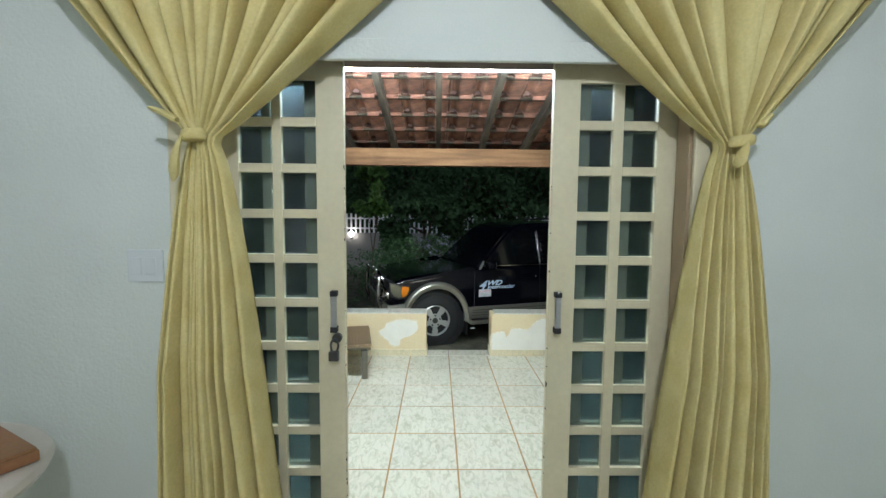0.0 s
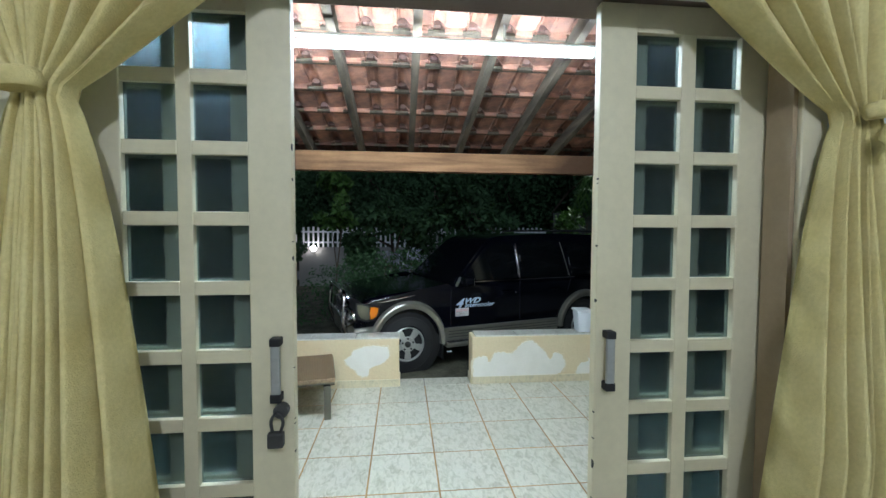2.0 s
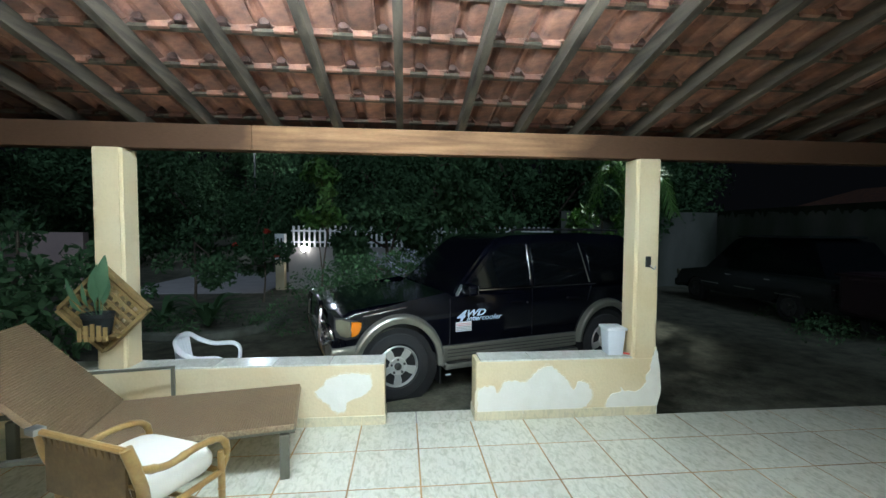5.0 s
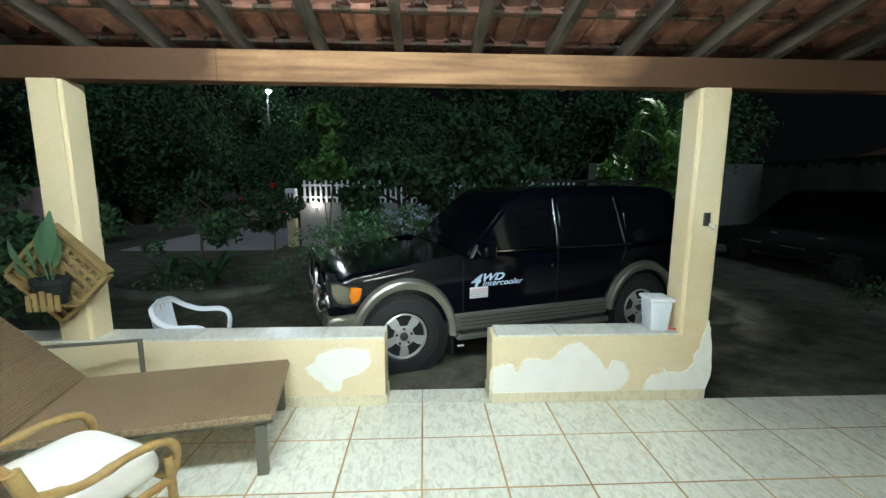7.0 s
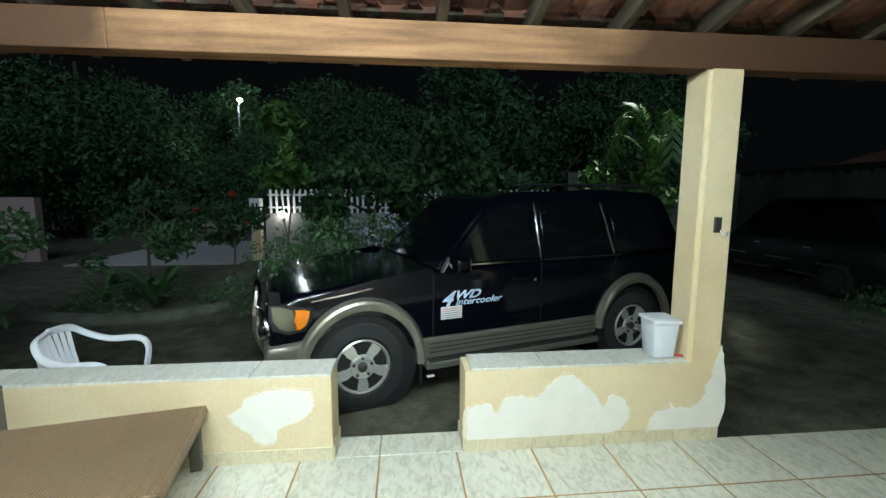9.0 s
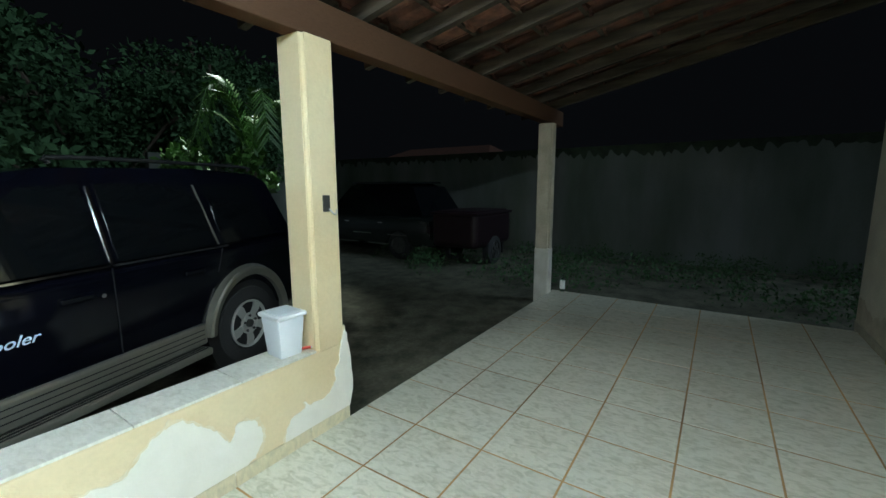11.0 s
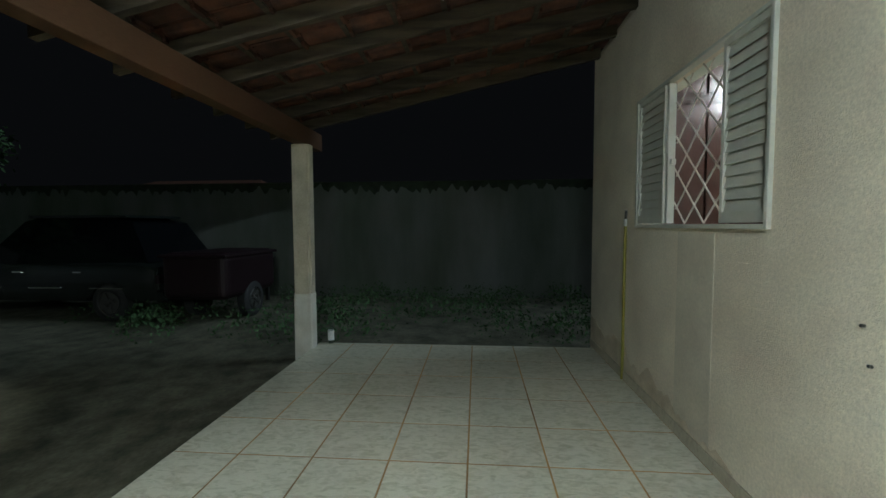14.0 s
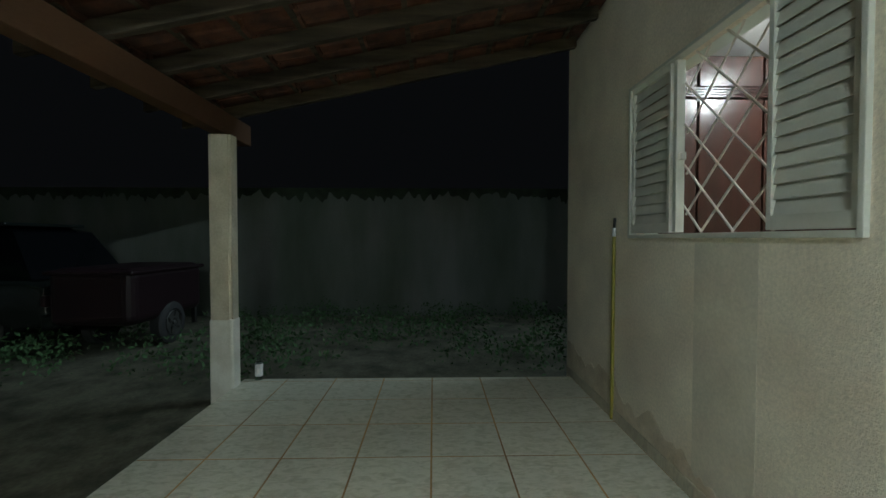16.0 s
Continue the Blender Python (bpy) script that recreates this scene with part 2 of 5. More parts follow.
M["maroon"] = material("maroon", (0.016, 0.008, 0.010), 0.45, vary=0.15, spec=0.25)
M["wardrobe"] = material("wardrobe", (0.038, 0.016, 0.011), 0.24, vary=0.15, scale=3, second=(0.055, 0.018, 0.012), amount=0.8, stretch=(6, 6, 0.6))
M["table_top"] = material("table_top", (0.60, 0.56, 0.48), 0.3, vary=0.05, scale=6, second=(0.50, 0.44, 0.36))
M["box_wood"] = material("box_wood", (0.30, 0.11, 0.05), 0.5, vary=0.2, scale=5, second=(0.24, 0.14, 0.05), amount=0.9)
M["switch"] = material("switch", (0.66, 0.70, 0.68), 0.4, vary=0.02)
M["hose"] = material("hose", (0.34, 0.30, 0.06), 0.5, vary=0.1)
M["brown_jamb"] = material("brown_jamb", (0.36, 0.27, 0.16), 0.6, vary=0.1)
M["pane"] = glass("pane", (0.25, 0.33, 0.36), 0.24)
pn, pl = M["pane"].node_tree.nodes, M["pane"].node_tree.links
pt, pb = pn.new("ShaderNodeTexNoise"), pn.new("ShaderNodeBump")
pt.inputs["Scale"].default_value, pt.inputs["Detail"].default_value = 130, 2
pl.new(pn.new("ShaderNodeTexCoord").outputs["Object"], pt.inputs["Vector"])
pb.inputs["Strength"].default_value, pb.inputs["Distance"].default_value = 0.5, 0.004
pl.new(pt.outputs["Fac"], pb.inputs["Height"])
pl.new(pb.outputs[0], pn["Principled BSDF"].inputs["Normal"])
M["bottle"] = glass("bottle", (0.75, 0.85, 0.85), 0.05)
M["tube"] = glow("tube", (0.80, 0.95, 0.99), TUBE)
M["bulb"] = glow("bulb", (0.88, 0.95, 1.07), BULB)
M["bulb_2"] = glow("bulb_2", (0.95, 0.97, 1.0), BULB_2)
M["far_lamp"] = glow("far_lamp", (0.85, 0.95, 1.0), 900)
M["spot"] = glow("spot", (1.0, 0.96, 0.88), 26)


# ---- mesh helpers ----
def box(bm, x0, x1, y0, y1, z0, z1, bevel=0.0, seg=2):
    g = bmesh.ops.create_cube(bm, size=1.0, matrix=Matrix.LocRotScale(((x0 + x1) / 2, (y0 + y1) / 2, (z0 + z1) / 2), None, (abs(x1 - x0), abs(y1 - y0), abs(z1 - z0))))
    if bevel:
        es = {e for v in g["verts"] for e in v.link_edges}
        bmesh.ops.bevel(bm, geom=list(es), offset=bevel, segments=seg, affect="EDGES", profile=0.5)
    return bm


def boxed(*a, **k):
    return box(bmesh.new(), *a, **k)


def sweep(bm, pts, r, seg=8, cap=True, flat=1.0):
    """A tube along a line of points; r: one radius or one a point."""
    pts = [Vector(p) for p in pts]
    rs = r if isinstance(r, (list, tuple)) else [r] * len(pts)
    rings, up = [], None
    for i, p in enumerate(pts):
        d = (pts[min(i + 1, len(pts) - 1)] - pts[max(i - 1, 0)]).normalized()
        if up is None:
            up = d.orthogonal().normalized() if abs(d.z) > 0.9 else Vector((0, 0, 1))
        side = d.cross(up).normalized()
        up = side.cross(d).normalized()
        rings.append([bm.verts.new(p + (side * math.cos(a) + up * math.sin(a) * flat) * rs[i]) for a in [2 * math.pi * k / seg for k in range(seg)]])
    for a, b in zip(rings, rings[1:]):
        for k in range(seg):
            bm.faces.new((a[k], a[(k + 1) % seg], b[(k + 1) % seg], b[k]))
    if cap:
        bm.faces.new(rings[0]), bm.faces.new(rings[-1][::-1])
    return bm


def swept(*a, **k):
    return sweep(bmesh.new(), *a, **k)


def smooth_line(pts, n=6):
    """A Catmull-Rom line through points."""
    p = [Vector(q) for q in pts]
    p = [2 * p[0] - p[1], *p, 2 * p[-1] - p[-2]]
    out = []
    for i in range(1, len(p) - 2):
        for k in range(n):
            t = k / n
            out.append(0.5 * (2 * p[i] + (p[i + 1] - p[i - 1]) * t + (2 * p[i - 1] - 5 * p[i] + 4 * p[i + 1] - p[i + 2]) * t * t + (3 * p[i] - p[i - 1] - 3 * p[i + 1] + p[i + 2]) * t ** 3))
    return out + [p[-2]]


def lathe(bm, prof, seg=24, axis="z", at=(0, 0, 0)):
    """A turned solid from (radius, height) pairs."""
    rings = []
    for r, h in prof:
        ring = []
        for k in range(seg):
            a = 2 * math.pi * k / seg
            c, s = r * math.cos(a), r * math.sin(a)
            v = (c, s, h) if axis == "z" else (c, h, s) if axis == "y" else (h, c, s)
            ring.append(bm.verts.new(Vector(v) + Vector(at)))
        rings.append(ring)
    for a, b in zip(rings, rings[1:]):
        for k in range(seg):
            bm.faces.new((a[k], a[(k + 1) % seg], b[(k + 1) % seg], b[k]))
    bm.faces.new(rings[0]), bm.faces.new(rings[-1])
    return bm


def slab(bm, outline, y0, y1, bevel=0.0, inset=None, seg=2):
    """An outline of (x, z) pulled from y0 to y1. inset: moves each far or near point."""
    a = [bm.verts.new((x, y0, z)) for x, z in outline]
    b = [bm.verts.new((x, y1, z)) for x, z in outline]
    f = [bm.faces.new(a), bm.faces.new(b[::-1])]
    n = len(a)
    for k in range(n):
        bm.faces.new((a[k], b[k], b[(k + 1) % n], a[(k + 1) % n]))
    if bevel:
        bmesh.ops.bevel(bm, geom=[e for g in f for e in g.edges], offset=bevel, segments=seg, affect="EDGES", profile=0.6)
    return bm


def part(name, bm, mat, parent=None, label="", smooth=False, m=None):
    """Links a bmesh as one mesh object under a thing or a part."""
    bmesh.ops.recalc_face_normals(bm, faces=bm.faces[:])
    me = bpy.data.meshes.new(name)
    bm.to_mesh(me)
    bm.free()
    me.materials.append(mat)
    if smooth:
        me.polygons.foreach_set("use_smooth", [True] * len(me.polygons))
        me.set_sharp_from_angle(angle=radians(38))
    ob = new(name, me)
    if parent:
        ob.parent = parent
    if m is not None:
        ob.matrix_basis = m
    return tagged(ob, label)


def thing(name, label, category, m=None, group="", kind=""):
    ob = new(name)
    if m is not None:
        ob.matrix_basis = m
    return tagged(ob, label, category, group, kind)


def structure(name, bm, mat, label="", smooth=False):
    return tagged(part(name, bm, mat, None, label, smooth), kind="structure")


# ---- structure: house ----
YI, YO = 1.45, 1.63            # faces of the front wall
DX0, DX1, DTOP = -0.985, 0.865, 2.19
WX0, WX1, WZ0, WZ1 = 3.213, 4.69, 1.289, 2.25
HX0, HX1 = -3.6, 5.95
WALL_TOP = 3.05


def wall_with_holes(x0, x1, z0, z1, y0, y1, holes):
    """A wall along x with openings (x0, x1, z0, z1), as a grid of blocks welded together."""
    xs = sorted({x0, x1, *[h[i] for h in holes for i in (0, 1)]})
    zs = sorted({z0, z1, *[max(z0, h[i]) for h in holes for i in (2, 3)]})
    bm = bmesh.new()
    for a, b in zip(xs, xs[1:]):
        for c, d in zip(zs, zs[1:]):
            mx, mz = (a + b) / 2, (c + d) / 2
            if not any(h[0] < mx < h[1] and h[2] < mz < h[3] for h in holes):
                box(bm, a, b, y0, y1, c, d)
    bmesh.ops.remove_doubles(bm, verts=bm.verts[:], dist=1e-5)
    inner = [f for f in bm.faces if sum(1 for g in bm.faces if g is not f and (g.calc_center_median() - f.calc_center_median()).length < 1e-5)]
    bmesh.ops.delete(bm, geom=inner, context="FACES")
    return bm


HOLES = [(DX0, DX1, -0.2, DTOP), (WX0, WX1, WZ0, WZ1)]
YM = 1.54
structure("wall_front_outside", wall_with_holes(HX0, HX1, -0.15, WALL_TOP, YM, YO, HOLES), M["wall_out"], "rough beige rendered house wall under the veranda roof")
structure("wall_front_inside", wall_with_holes(HX0 + 0.1, HX1 - 0.1, -0.15, 2.80, YI, YM - 0.001, HOLES), M["wall_in"], "pale grey-green painted plaster wall round the door")
structure("wall_west", boxed(-2.55, -2.4, -2.6, YI - 0.001, -0.05, 2.8), M["wall_in"])
structure("wall_middle", boxed(2.3, 2.42, -2.6, YI - 0.001, -0.05, 2.8), M["wall_in"])
structure("wall_back", boxed(-2.55, HX1 - 0.1, -2.75, -2.6, -0.05, 2.8), M["wall_in"])
structure("wall_east", boxed(HX1 - 0.15, HX1, -2.75, YM - 0.001, -0.15, WALL_TOP), M["wall_out"])
structure("ceiling", boxed(-2.55, HX1 - 0.15, -2.75, YI + 0.08, 2.801, 2.9), M["ceiling"])
structure("floor_inside", boxed(-2.4, HX1 - 0.15, -2.6, YI + 0.05, -0.1, 0.02), M["table_top"])

# veranda slab, sunk joints under the tiles
VX0, VX1, VY1 = -3.6, 5.83, 4.645
structure("floor_bed", boxed(VX0, VX1, YO, VY1 - 0.01, -0.2, -0.0015), M["grout"], "brown grout bed of the veranda floor")
structure("ground", boxed(-70, 80, -40, 90, -0.4, -0.125), M["ground"], "dark trodden earth and weathered concrete yard")


def tile_mesh(name, w, d, mat, h=0.012, bev=0.0015):
    bm = boxed(-w / 2, w / 2, -d / 2, d / 2, -h, 0)
    bmesh.ops.bevel(bm, geom=[e for e in bm.edges if all(v.co.z > -0.001 for v in e.verts)], offset=bev, segments=1, affect="EDGES")
    me = bpy.data.meshes.new(name)
    bm.to_mesh(me)
    bm.free()
    me.materials.append(mat)
    return me


# low wall
LY0, LY1, LH = 4.64, 4.86, 0.488
low = []
for name, a, b in (("low_wall_1", -3.6, -0.22), ("low_wall_2", 0.522, 2.085)):
    low.append(structure(name, boxed(a, b, LY0, LY1, -0.2, LH, bevel=0.008), M["cream"], "low cream-painted masonry wall with patched white filler"))

# pillars
def pillar(name, x0, x1, y0, y1, z0, z1, mat, label):
    bm = boxed(x0, x1, y0, y1, z0, z1)
    bmesh.ops.bevel(bm, geom=[e for e in bm.edges if abs(e.verts[0].co.z - e.verts[1].co.z) > 0.5], offset=0.022, segments=3, affect="EDGES")
    return structure(name, bm, mat, label, True)


PTOP = 2.165
pillar("pillar_1", -2.37, -2.155, 4.645, 4.855, LH - 0.01, PTOP, M["cream"], "square cream-painted masonry pillar on the low wall")
pillar("pillar_2", 1.865, 2.08, 4.643, 4.855, LH - 0.01, PTOP, M["cream"], "square cream-painted masonry pillar on the low wall")
p3 = pillar("pillar_3", 5.57, 5.715, 4.626, 4.815, -0.15, PTOP, M["pillar_old"], "dusty cream masonry pillar with a bare white foot")

# roof timber
RZ, SLOPE = 2.355, 0.213       # underside of the rafters over the beam, and their fall


def roof_z(y):
    return RZ + (4.66 - y) * SLOPE


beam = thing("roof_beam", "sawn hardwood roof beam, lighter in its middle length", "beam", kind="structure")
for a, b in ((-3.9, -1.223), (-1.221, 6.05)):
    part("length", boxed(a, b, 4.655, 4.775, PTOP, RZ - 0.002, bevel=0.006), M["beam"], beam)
roof = thing("veranda_roof", "lean-to roof of clay tiles on wooden rafters", "roof", kind="structure")
for k in range(-5, 13):
    x = -0.10 + 0.489 * k
    bm = bmesh.new()
    ys = (YO, 5.12)
    vs = [bm.verts.new((x + sx * 0.025, y, roof_z(y) + dz)) for y in ys for dz in (0, 0.10) for sx in (-1, 1)]
    for f in ((0, 1, 3, 2), (4, 6, 7, 5), (0, 4, 5, 1), (2, 3, 7, 6), (0, 2, 6, 4), (1, 5, 7, 3)):
        bm.faces.new([vs[i] for i in f])
    part("rafter", bm, M["rafter"], roof)
ROW = 0.345
ANG = math.atan(SLOPE)
for k in range(12):
    y = 5.14 - k * ROW * math.cos(ANG) - 0.355
    if y < YO + 0.02:
        continue
    z = roof_z(y) + 0.10
    part("batten", boxed(-3.9, 6.05, -0.018, 0.018, 0, 0.02), M["rafter"], roof, m=pose(0, y, z, -math.degrees(ANG), 0, 0))


def roof_tile_mesh():
    """A clay pan-and-cover tile: flat pan, raised roll at one side, thick lower lip."""
    bm = bmesh.new()
    prof = [(0, 0.0), (0.012, 0.012), (0.03, 0.004), (0.12, 0.0), (0.14, 0.006), (0.155, 0.028), (0.175, 0.045), (0.198, 0.045), (0.215, 0.028), (0.224, 0.004)]
    ln, t = 0.40, 0.014
    rows = []
    for yy, zz in ((0, 0.0), (ln * 0.5, 0.002), (ln, 0.0)):
        rows.append([[bm.verts.new((px, yy, pz + zz + dz)) for px, pz in prof] for dz in (0, t)])
    for a, b in zip(rows, rows[1:]):
        for s in (0, 1):
            for i in range(len(prof) - 1):
                bm.faces.new((a[s][i], a[s][i + 1], b[s][i + 1], b[s][i]))
    for r in (rows[0], rows[-1]):
        for i in range(len(prof) - 1):
            bm.faces.new((r[0][i], r[0][i + 1], r[1][i + 1], r[1][i]))
    box(bm, 0.03, 0.135, ln - 0.022, ln, -0.022, 0.001)
    box(bm, 0.165, 0.208, ln - 0.02, ln, 0.02, 0.046)
    bmesh.ops.recalc_face_normals(bm, faces=bm.faces[:])
    me = bpy.data.meshes.new("roof_tile")
    bm.to_mesh(me)
    bm.free()
    return me


ROOF_TILE = roof_tile_mesh()
ROOF_TILE.materials.append(M["clay"])
rnd = random.Random(4)
far_v, far_f = [], []
tv = [v.co.copy() for v in ROOF_TILE.vertices]
tf = [tuple(p.vertices) for p in ROOF_TILE.polygons]
for r in range(13):
    for c in range(-18, 28):
        y = 5.14 - r * ROW * math.cos(ANG)
        x = c * 0.2165 + rnd.uniform(-0.004, 0.004)
        if y < YO - 0.1:
            continue
        m = pose(x, y, roof_z(y) + 0.122 + rnd.uniform(-0.003, 0.003), 0, 0, rnd.uniform(-0.6, 0.6))
        # tiles run up the slope, towards the house
        m = m @ pose(0, 0, 0, 0, 0, 180) @ pose(0, 0, 0, math.degrees(ANG) - 1.8, 0, 0)
        # tiles away from the tube get the darkened clay
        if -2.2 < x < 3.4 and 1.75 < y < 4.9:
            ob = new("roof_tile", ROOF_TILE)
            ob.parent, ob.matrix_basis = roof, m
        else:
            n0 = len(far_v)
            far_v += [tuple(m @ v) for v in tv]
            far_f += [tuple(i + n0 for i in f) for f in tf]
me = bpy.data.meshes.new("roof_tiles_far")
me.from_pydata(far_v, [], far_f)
me.materials.append(M["clay_dimmed"])
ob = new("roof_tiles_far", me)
ob.parent = roof
tagged(ob, kind="stuff")

# tube lamp
lamp = thing("tube_lamp", "long white fluorescent tube lamp under the rafters, lit", "lamp")
part("tube", swept([(-1.47, 2.85, 2.585), (-1.465, 2.85, 2.585), (0.90, 2.85, 2.60), (0.905, 2.85, 2.60)], [0.012, 0.0185, 0.0185, 0.012], 12), M["tube"], lamp)
part("body", boxed(-1.49, 0.925, 2.836, 2.864, 2.628, 2.650, bevel=0.006), M["white_paint"], lamp)
for x in (-1.483, 0.917):
    part("holder", boxed(x - 0.010, x + 0.010, 2.838, 2.862, 2.578, 2.640, bevel=0.004), M["white_paint"], lamp)
for x in (-1.08, 0.39):
    part("hanger", swept([(x, 2.85, 2.65), (x, 2.85, roof_z(2.85) + 0.01)], 0.006, 6), M["white_paint"], lamp)

cord = thing("hanging_cord", "short white cord end hanging from the roof battens", "cord")
part("cord", swept(smooth_line([(3.90, 3.08, roof_z(3.08) + 0.13), (3.905, 3.075, 2.75), (3.90, 3.08, 2.69)], 4), 0.005, 6), M["plastic_white"], cord)
part("end", swept([(3.90, 3.08, 2.692), (3.90, 3.08, 2.665)], 0.009, 8), M["plastic_white"], cord)

# bulb of the front room
for name, x, y, mat in (("ceiling_bulb", -0.05, -0.55, M["bulb"]), ("ceiling_bulb", 4.3, 0.2, M["bulb_2"])):
    b = thing(name, "bare white ceiling bulb in a plain holder, lit", "lamp")
    part("holder", lathe(bmesh.new(), [(0.045, 0), (0.045, -0.02), (0.022, -0.03), (0.022, -0.07)], 16), M["plastic_white"], b, m=pose(x, y, 2.80))
    part("globe", lathe(bmesh.new(), [(0.004, -0.185), (0.03, -0.175), (0.048, -0.14), (0.04, -0.105), (0.02, -0.07)], 16), mat, b, m=pose(x, y, 2.80))


# ---- door ----
def door_leaf(name, x0, x1, y, mats, label, handle_x=None, panes_x=None):
    """A glazed leaf: stiles, rails, bars and separate panes."""
    d = thing(name, label, "door", kind="structure")
    z0, z1, t = 0.03, 2.165, 0.016
    top, pitch, ph, rows = 2.092, 0.1683, 0.135, 11
    cols = panes_x
    zb = top - pitch * (rows - 1) - ph
    for a, b in ((x0, cols[0][0]), (cols[-1][1], x1)):
        part("stile", boxed(a, b, y - t, y + t, z0, z1, bevel=0.003), M["door_paint"], d)
    part("top_rail", boxed(cols[0][0], cols[-1][1], y - t + 0.001, y + t - 0.001, top, z1 - 0.001), M["door_paint"], d)
    part("bottom_rail", boxed(cols[0][0], cols[-1][1], y - t + 0.001, y + t - 0.001, z0 + 0.001, zb), M["door_paint"], d)
    part("mullion", boxed(cols[0][1], cols[1][0], y - t + 0.002, y + t - 0.002, zb, top, bevel=0.002), M["door_paint"], d)
    for r in range(rows):
        zt = top - pitch * r
        for a, b in cols:
            if r:
                part("bar", boxed(a, b, y - t + 0.002, y + t - 0.002, zt, zt + pitch - ph, bevel=0.002), M["door_paint"], d)
            p = part("pane", boxed(a, b, y + 0.001, y + 0.005, zt - ph, zt), M["pane"], d)
            p.visible_shadow = False
    return d


COL_L = ((-0.841, -0.718), (-0.684, -0.556))
COL_R = ((0.421, 0.546), (0.586, 0.713))
YS, YF = 1.548, 1.592
dl = door_leaf("door_leaf_1", -0.955, -0.453, YS, None, "cream sliding door leaf with small square panes, pushed open", panes_x=COL_L)
dr = door_leaf("door_leaf_2", 0.322, 0.83, YS, None, "cream sliding door leaf with small square panes, pushed open", panes_x=COL_R)
door_leaf("door_leaf_3", -1.03, -0.505, YF, None, "fixed cream door leaf with small square panes", panes_x=tuple((a - 0.055, b - 0.055) for a, b in COL_L))
door_leaf("door_leaf_4", 0.370, 0.905, YF, None, "fixed cream door leaf with small square panes", panes_x=tuple((a + 0.055, b + 0.055) for a, b in COL_R))


def door_handle(parent, x):
    h = part("handle", boxed(x - 0.011, x + 0.011, YS - 0.042, YS - 0.030, 1.175, 1.30, bevel=0.003), M["steel"], parent, "grey aluminium pull handle with black ends")
    for a, b in ((1.158, 1.180), (1.296, 1.316)):
        part("handle_end", boxed(x - 0.013, x + 0.013, YS - 0.044, YS - 0.014, a, b, bevel=0.003), M["black"], h)


door_handle(dl, -0.492)
door_handle(dr, 0.354)
lock = part("lock", lathe(bmesh.new(), [(0.018, 0), (0.018, 0.02), (0.012, 0.03)], 16, "y"), M["dark_metal"], dl, m=pose(-0.482, YS - 0.036, 1.135))
pad = thing("padlock", "dark brass padlock hanging on a ring from the door lock", "padlock")
part("shackle", swept(smooth_line([(-0.500, YS - 0.04, 1.085), (-0.503, YS - 0.04, 1.115), (-0.488, YS - 0.04, 1.135), (-0.475, YS - 0.04, 1.112), (-0.482, YS - 0.04, 1.085)], 4), 0.004, 6), M["dark_metal"], pad)
part("body", boxed(-0.511, -0.473, YS - 0.052, YS - 0.03, 1.05, 1.088, bevel=0.005), M["dark_metal"], pad)

rc = random.Random(21)
for leaf, x, sg in ((dl, -0.453, -1), (dr, 0.322, 1)):
    for k in range(14):
        z, hh, ww = rc.uniform(0.3, 1.9), 0.0012 + 0.011 * rc.random() ** 3, rc.uniform(0.0008, 0.0030)
        flake = [(x - sg * 0.0006, z - hh), (x + sg * ww * 0.5, z - hh * 0.6), (x + sg * ww, z + hh * rc.uniform(-0.3, 0.3)), (x + sg * ww * 0.6, z + hh * 0.7), (x - sg * 0.0006, z + hh)]
        part("paint_chip", slab(bmesh.new(), flake, YS - 0.0166, YS - 0.008), M["black"], leaf)
for nm, a in (("trim_left", (DX0 - 0.05, DX0 + 0.03)), ("trim_right", (DX1 - 0.07, DX1 + 0.0))):
    structure(nm, boxed(a[0], a[1], YI - 0.018, YI - 0.001, 0.02, 2.126, bevel=0.004), M["door_paint"])
structure("trim_right_inner", boxed(DX1 - 0.085, DX1 - 0.072, YI - 0.006, YI + 0.07, 0.02, 2.126), M["brown_jamb"])
structure("trim_top", boxed(DX0 - 0.05, DX1 + 0.0, YI - 0.02, YI - 0.001, 2.128, 2.20, bevel=0.004), M["wall_in"])
structure("door_track", boxed(DX0, DX1, YI + 0.002, YO - 0.002, 2.168, 2.189), M["track"])
structure("threshold", boxed(DX0, DX1, YI + 0.052, YO + 0.01, -0.15, 0.024), M["concrete"])


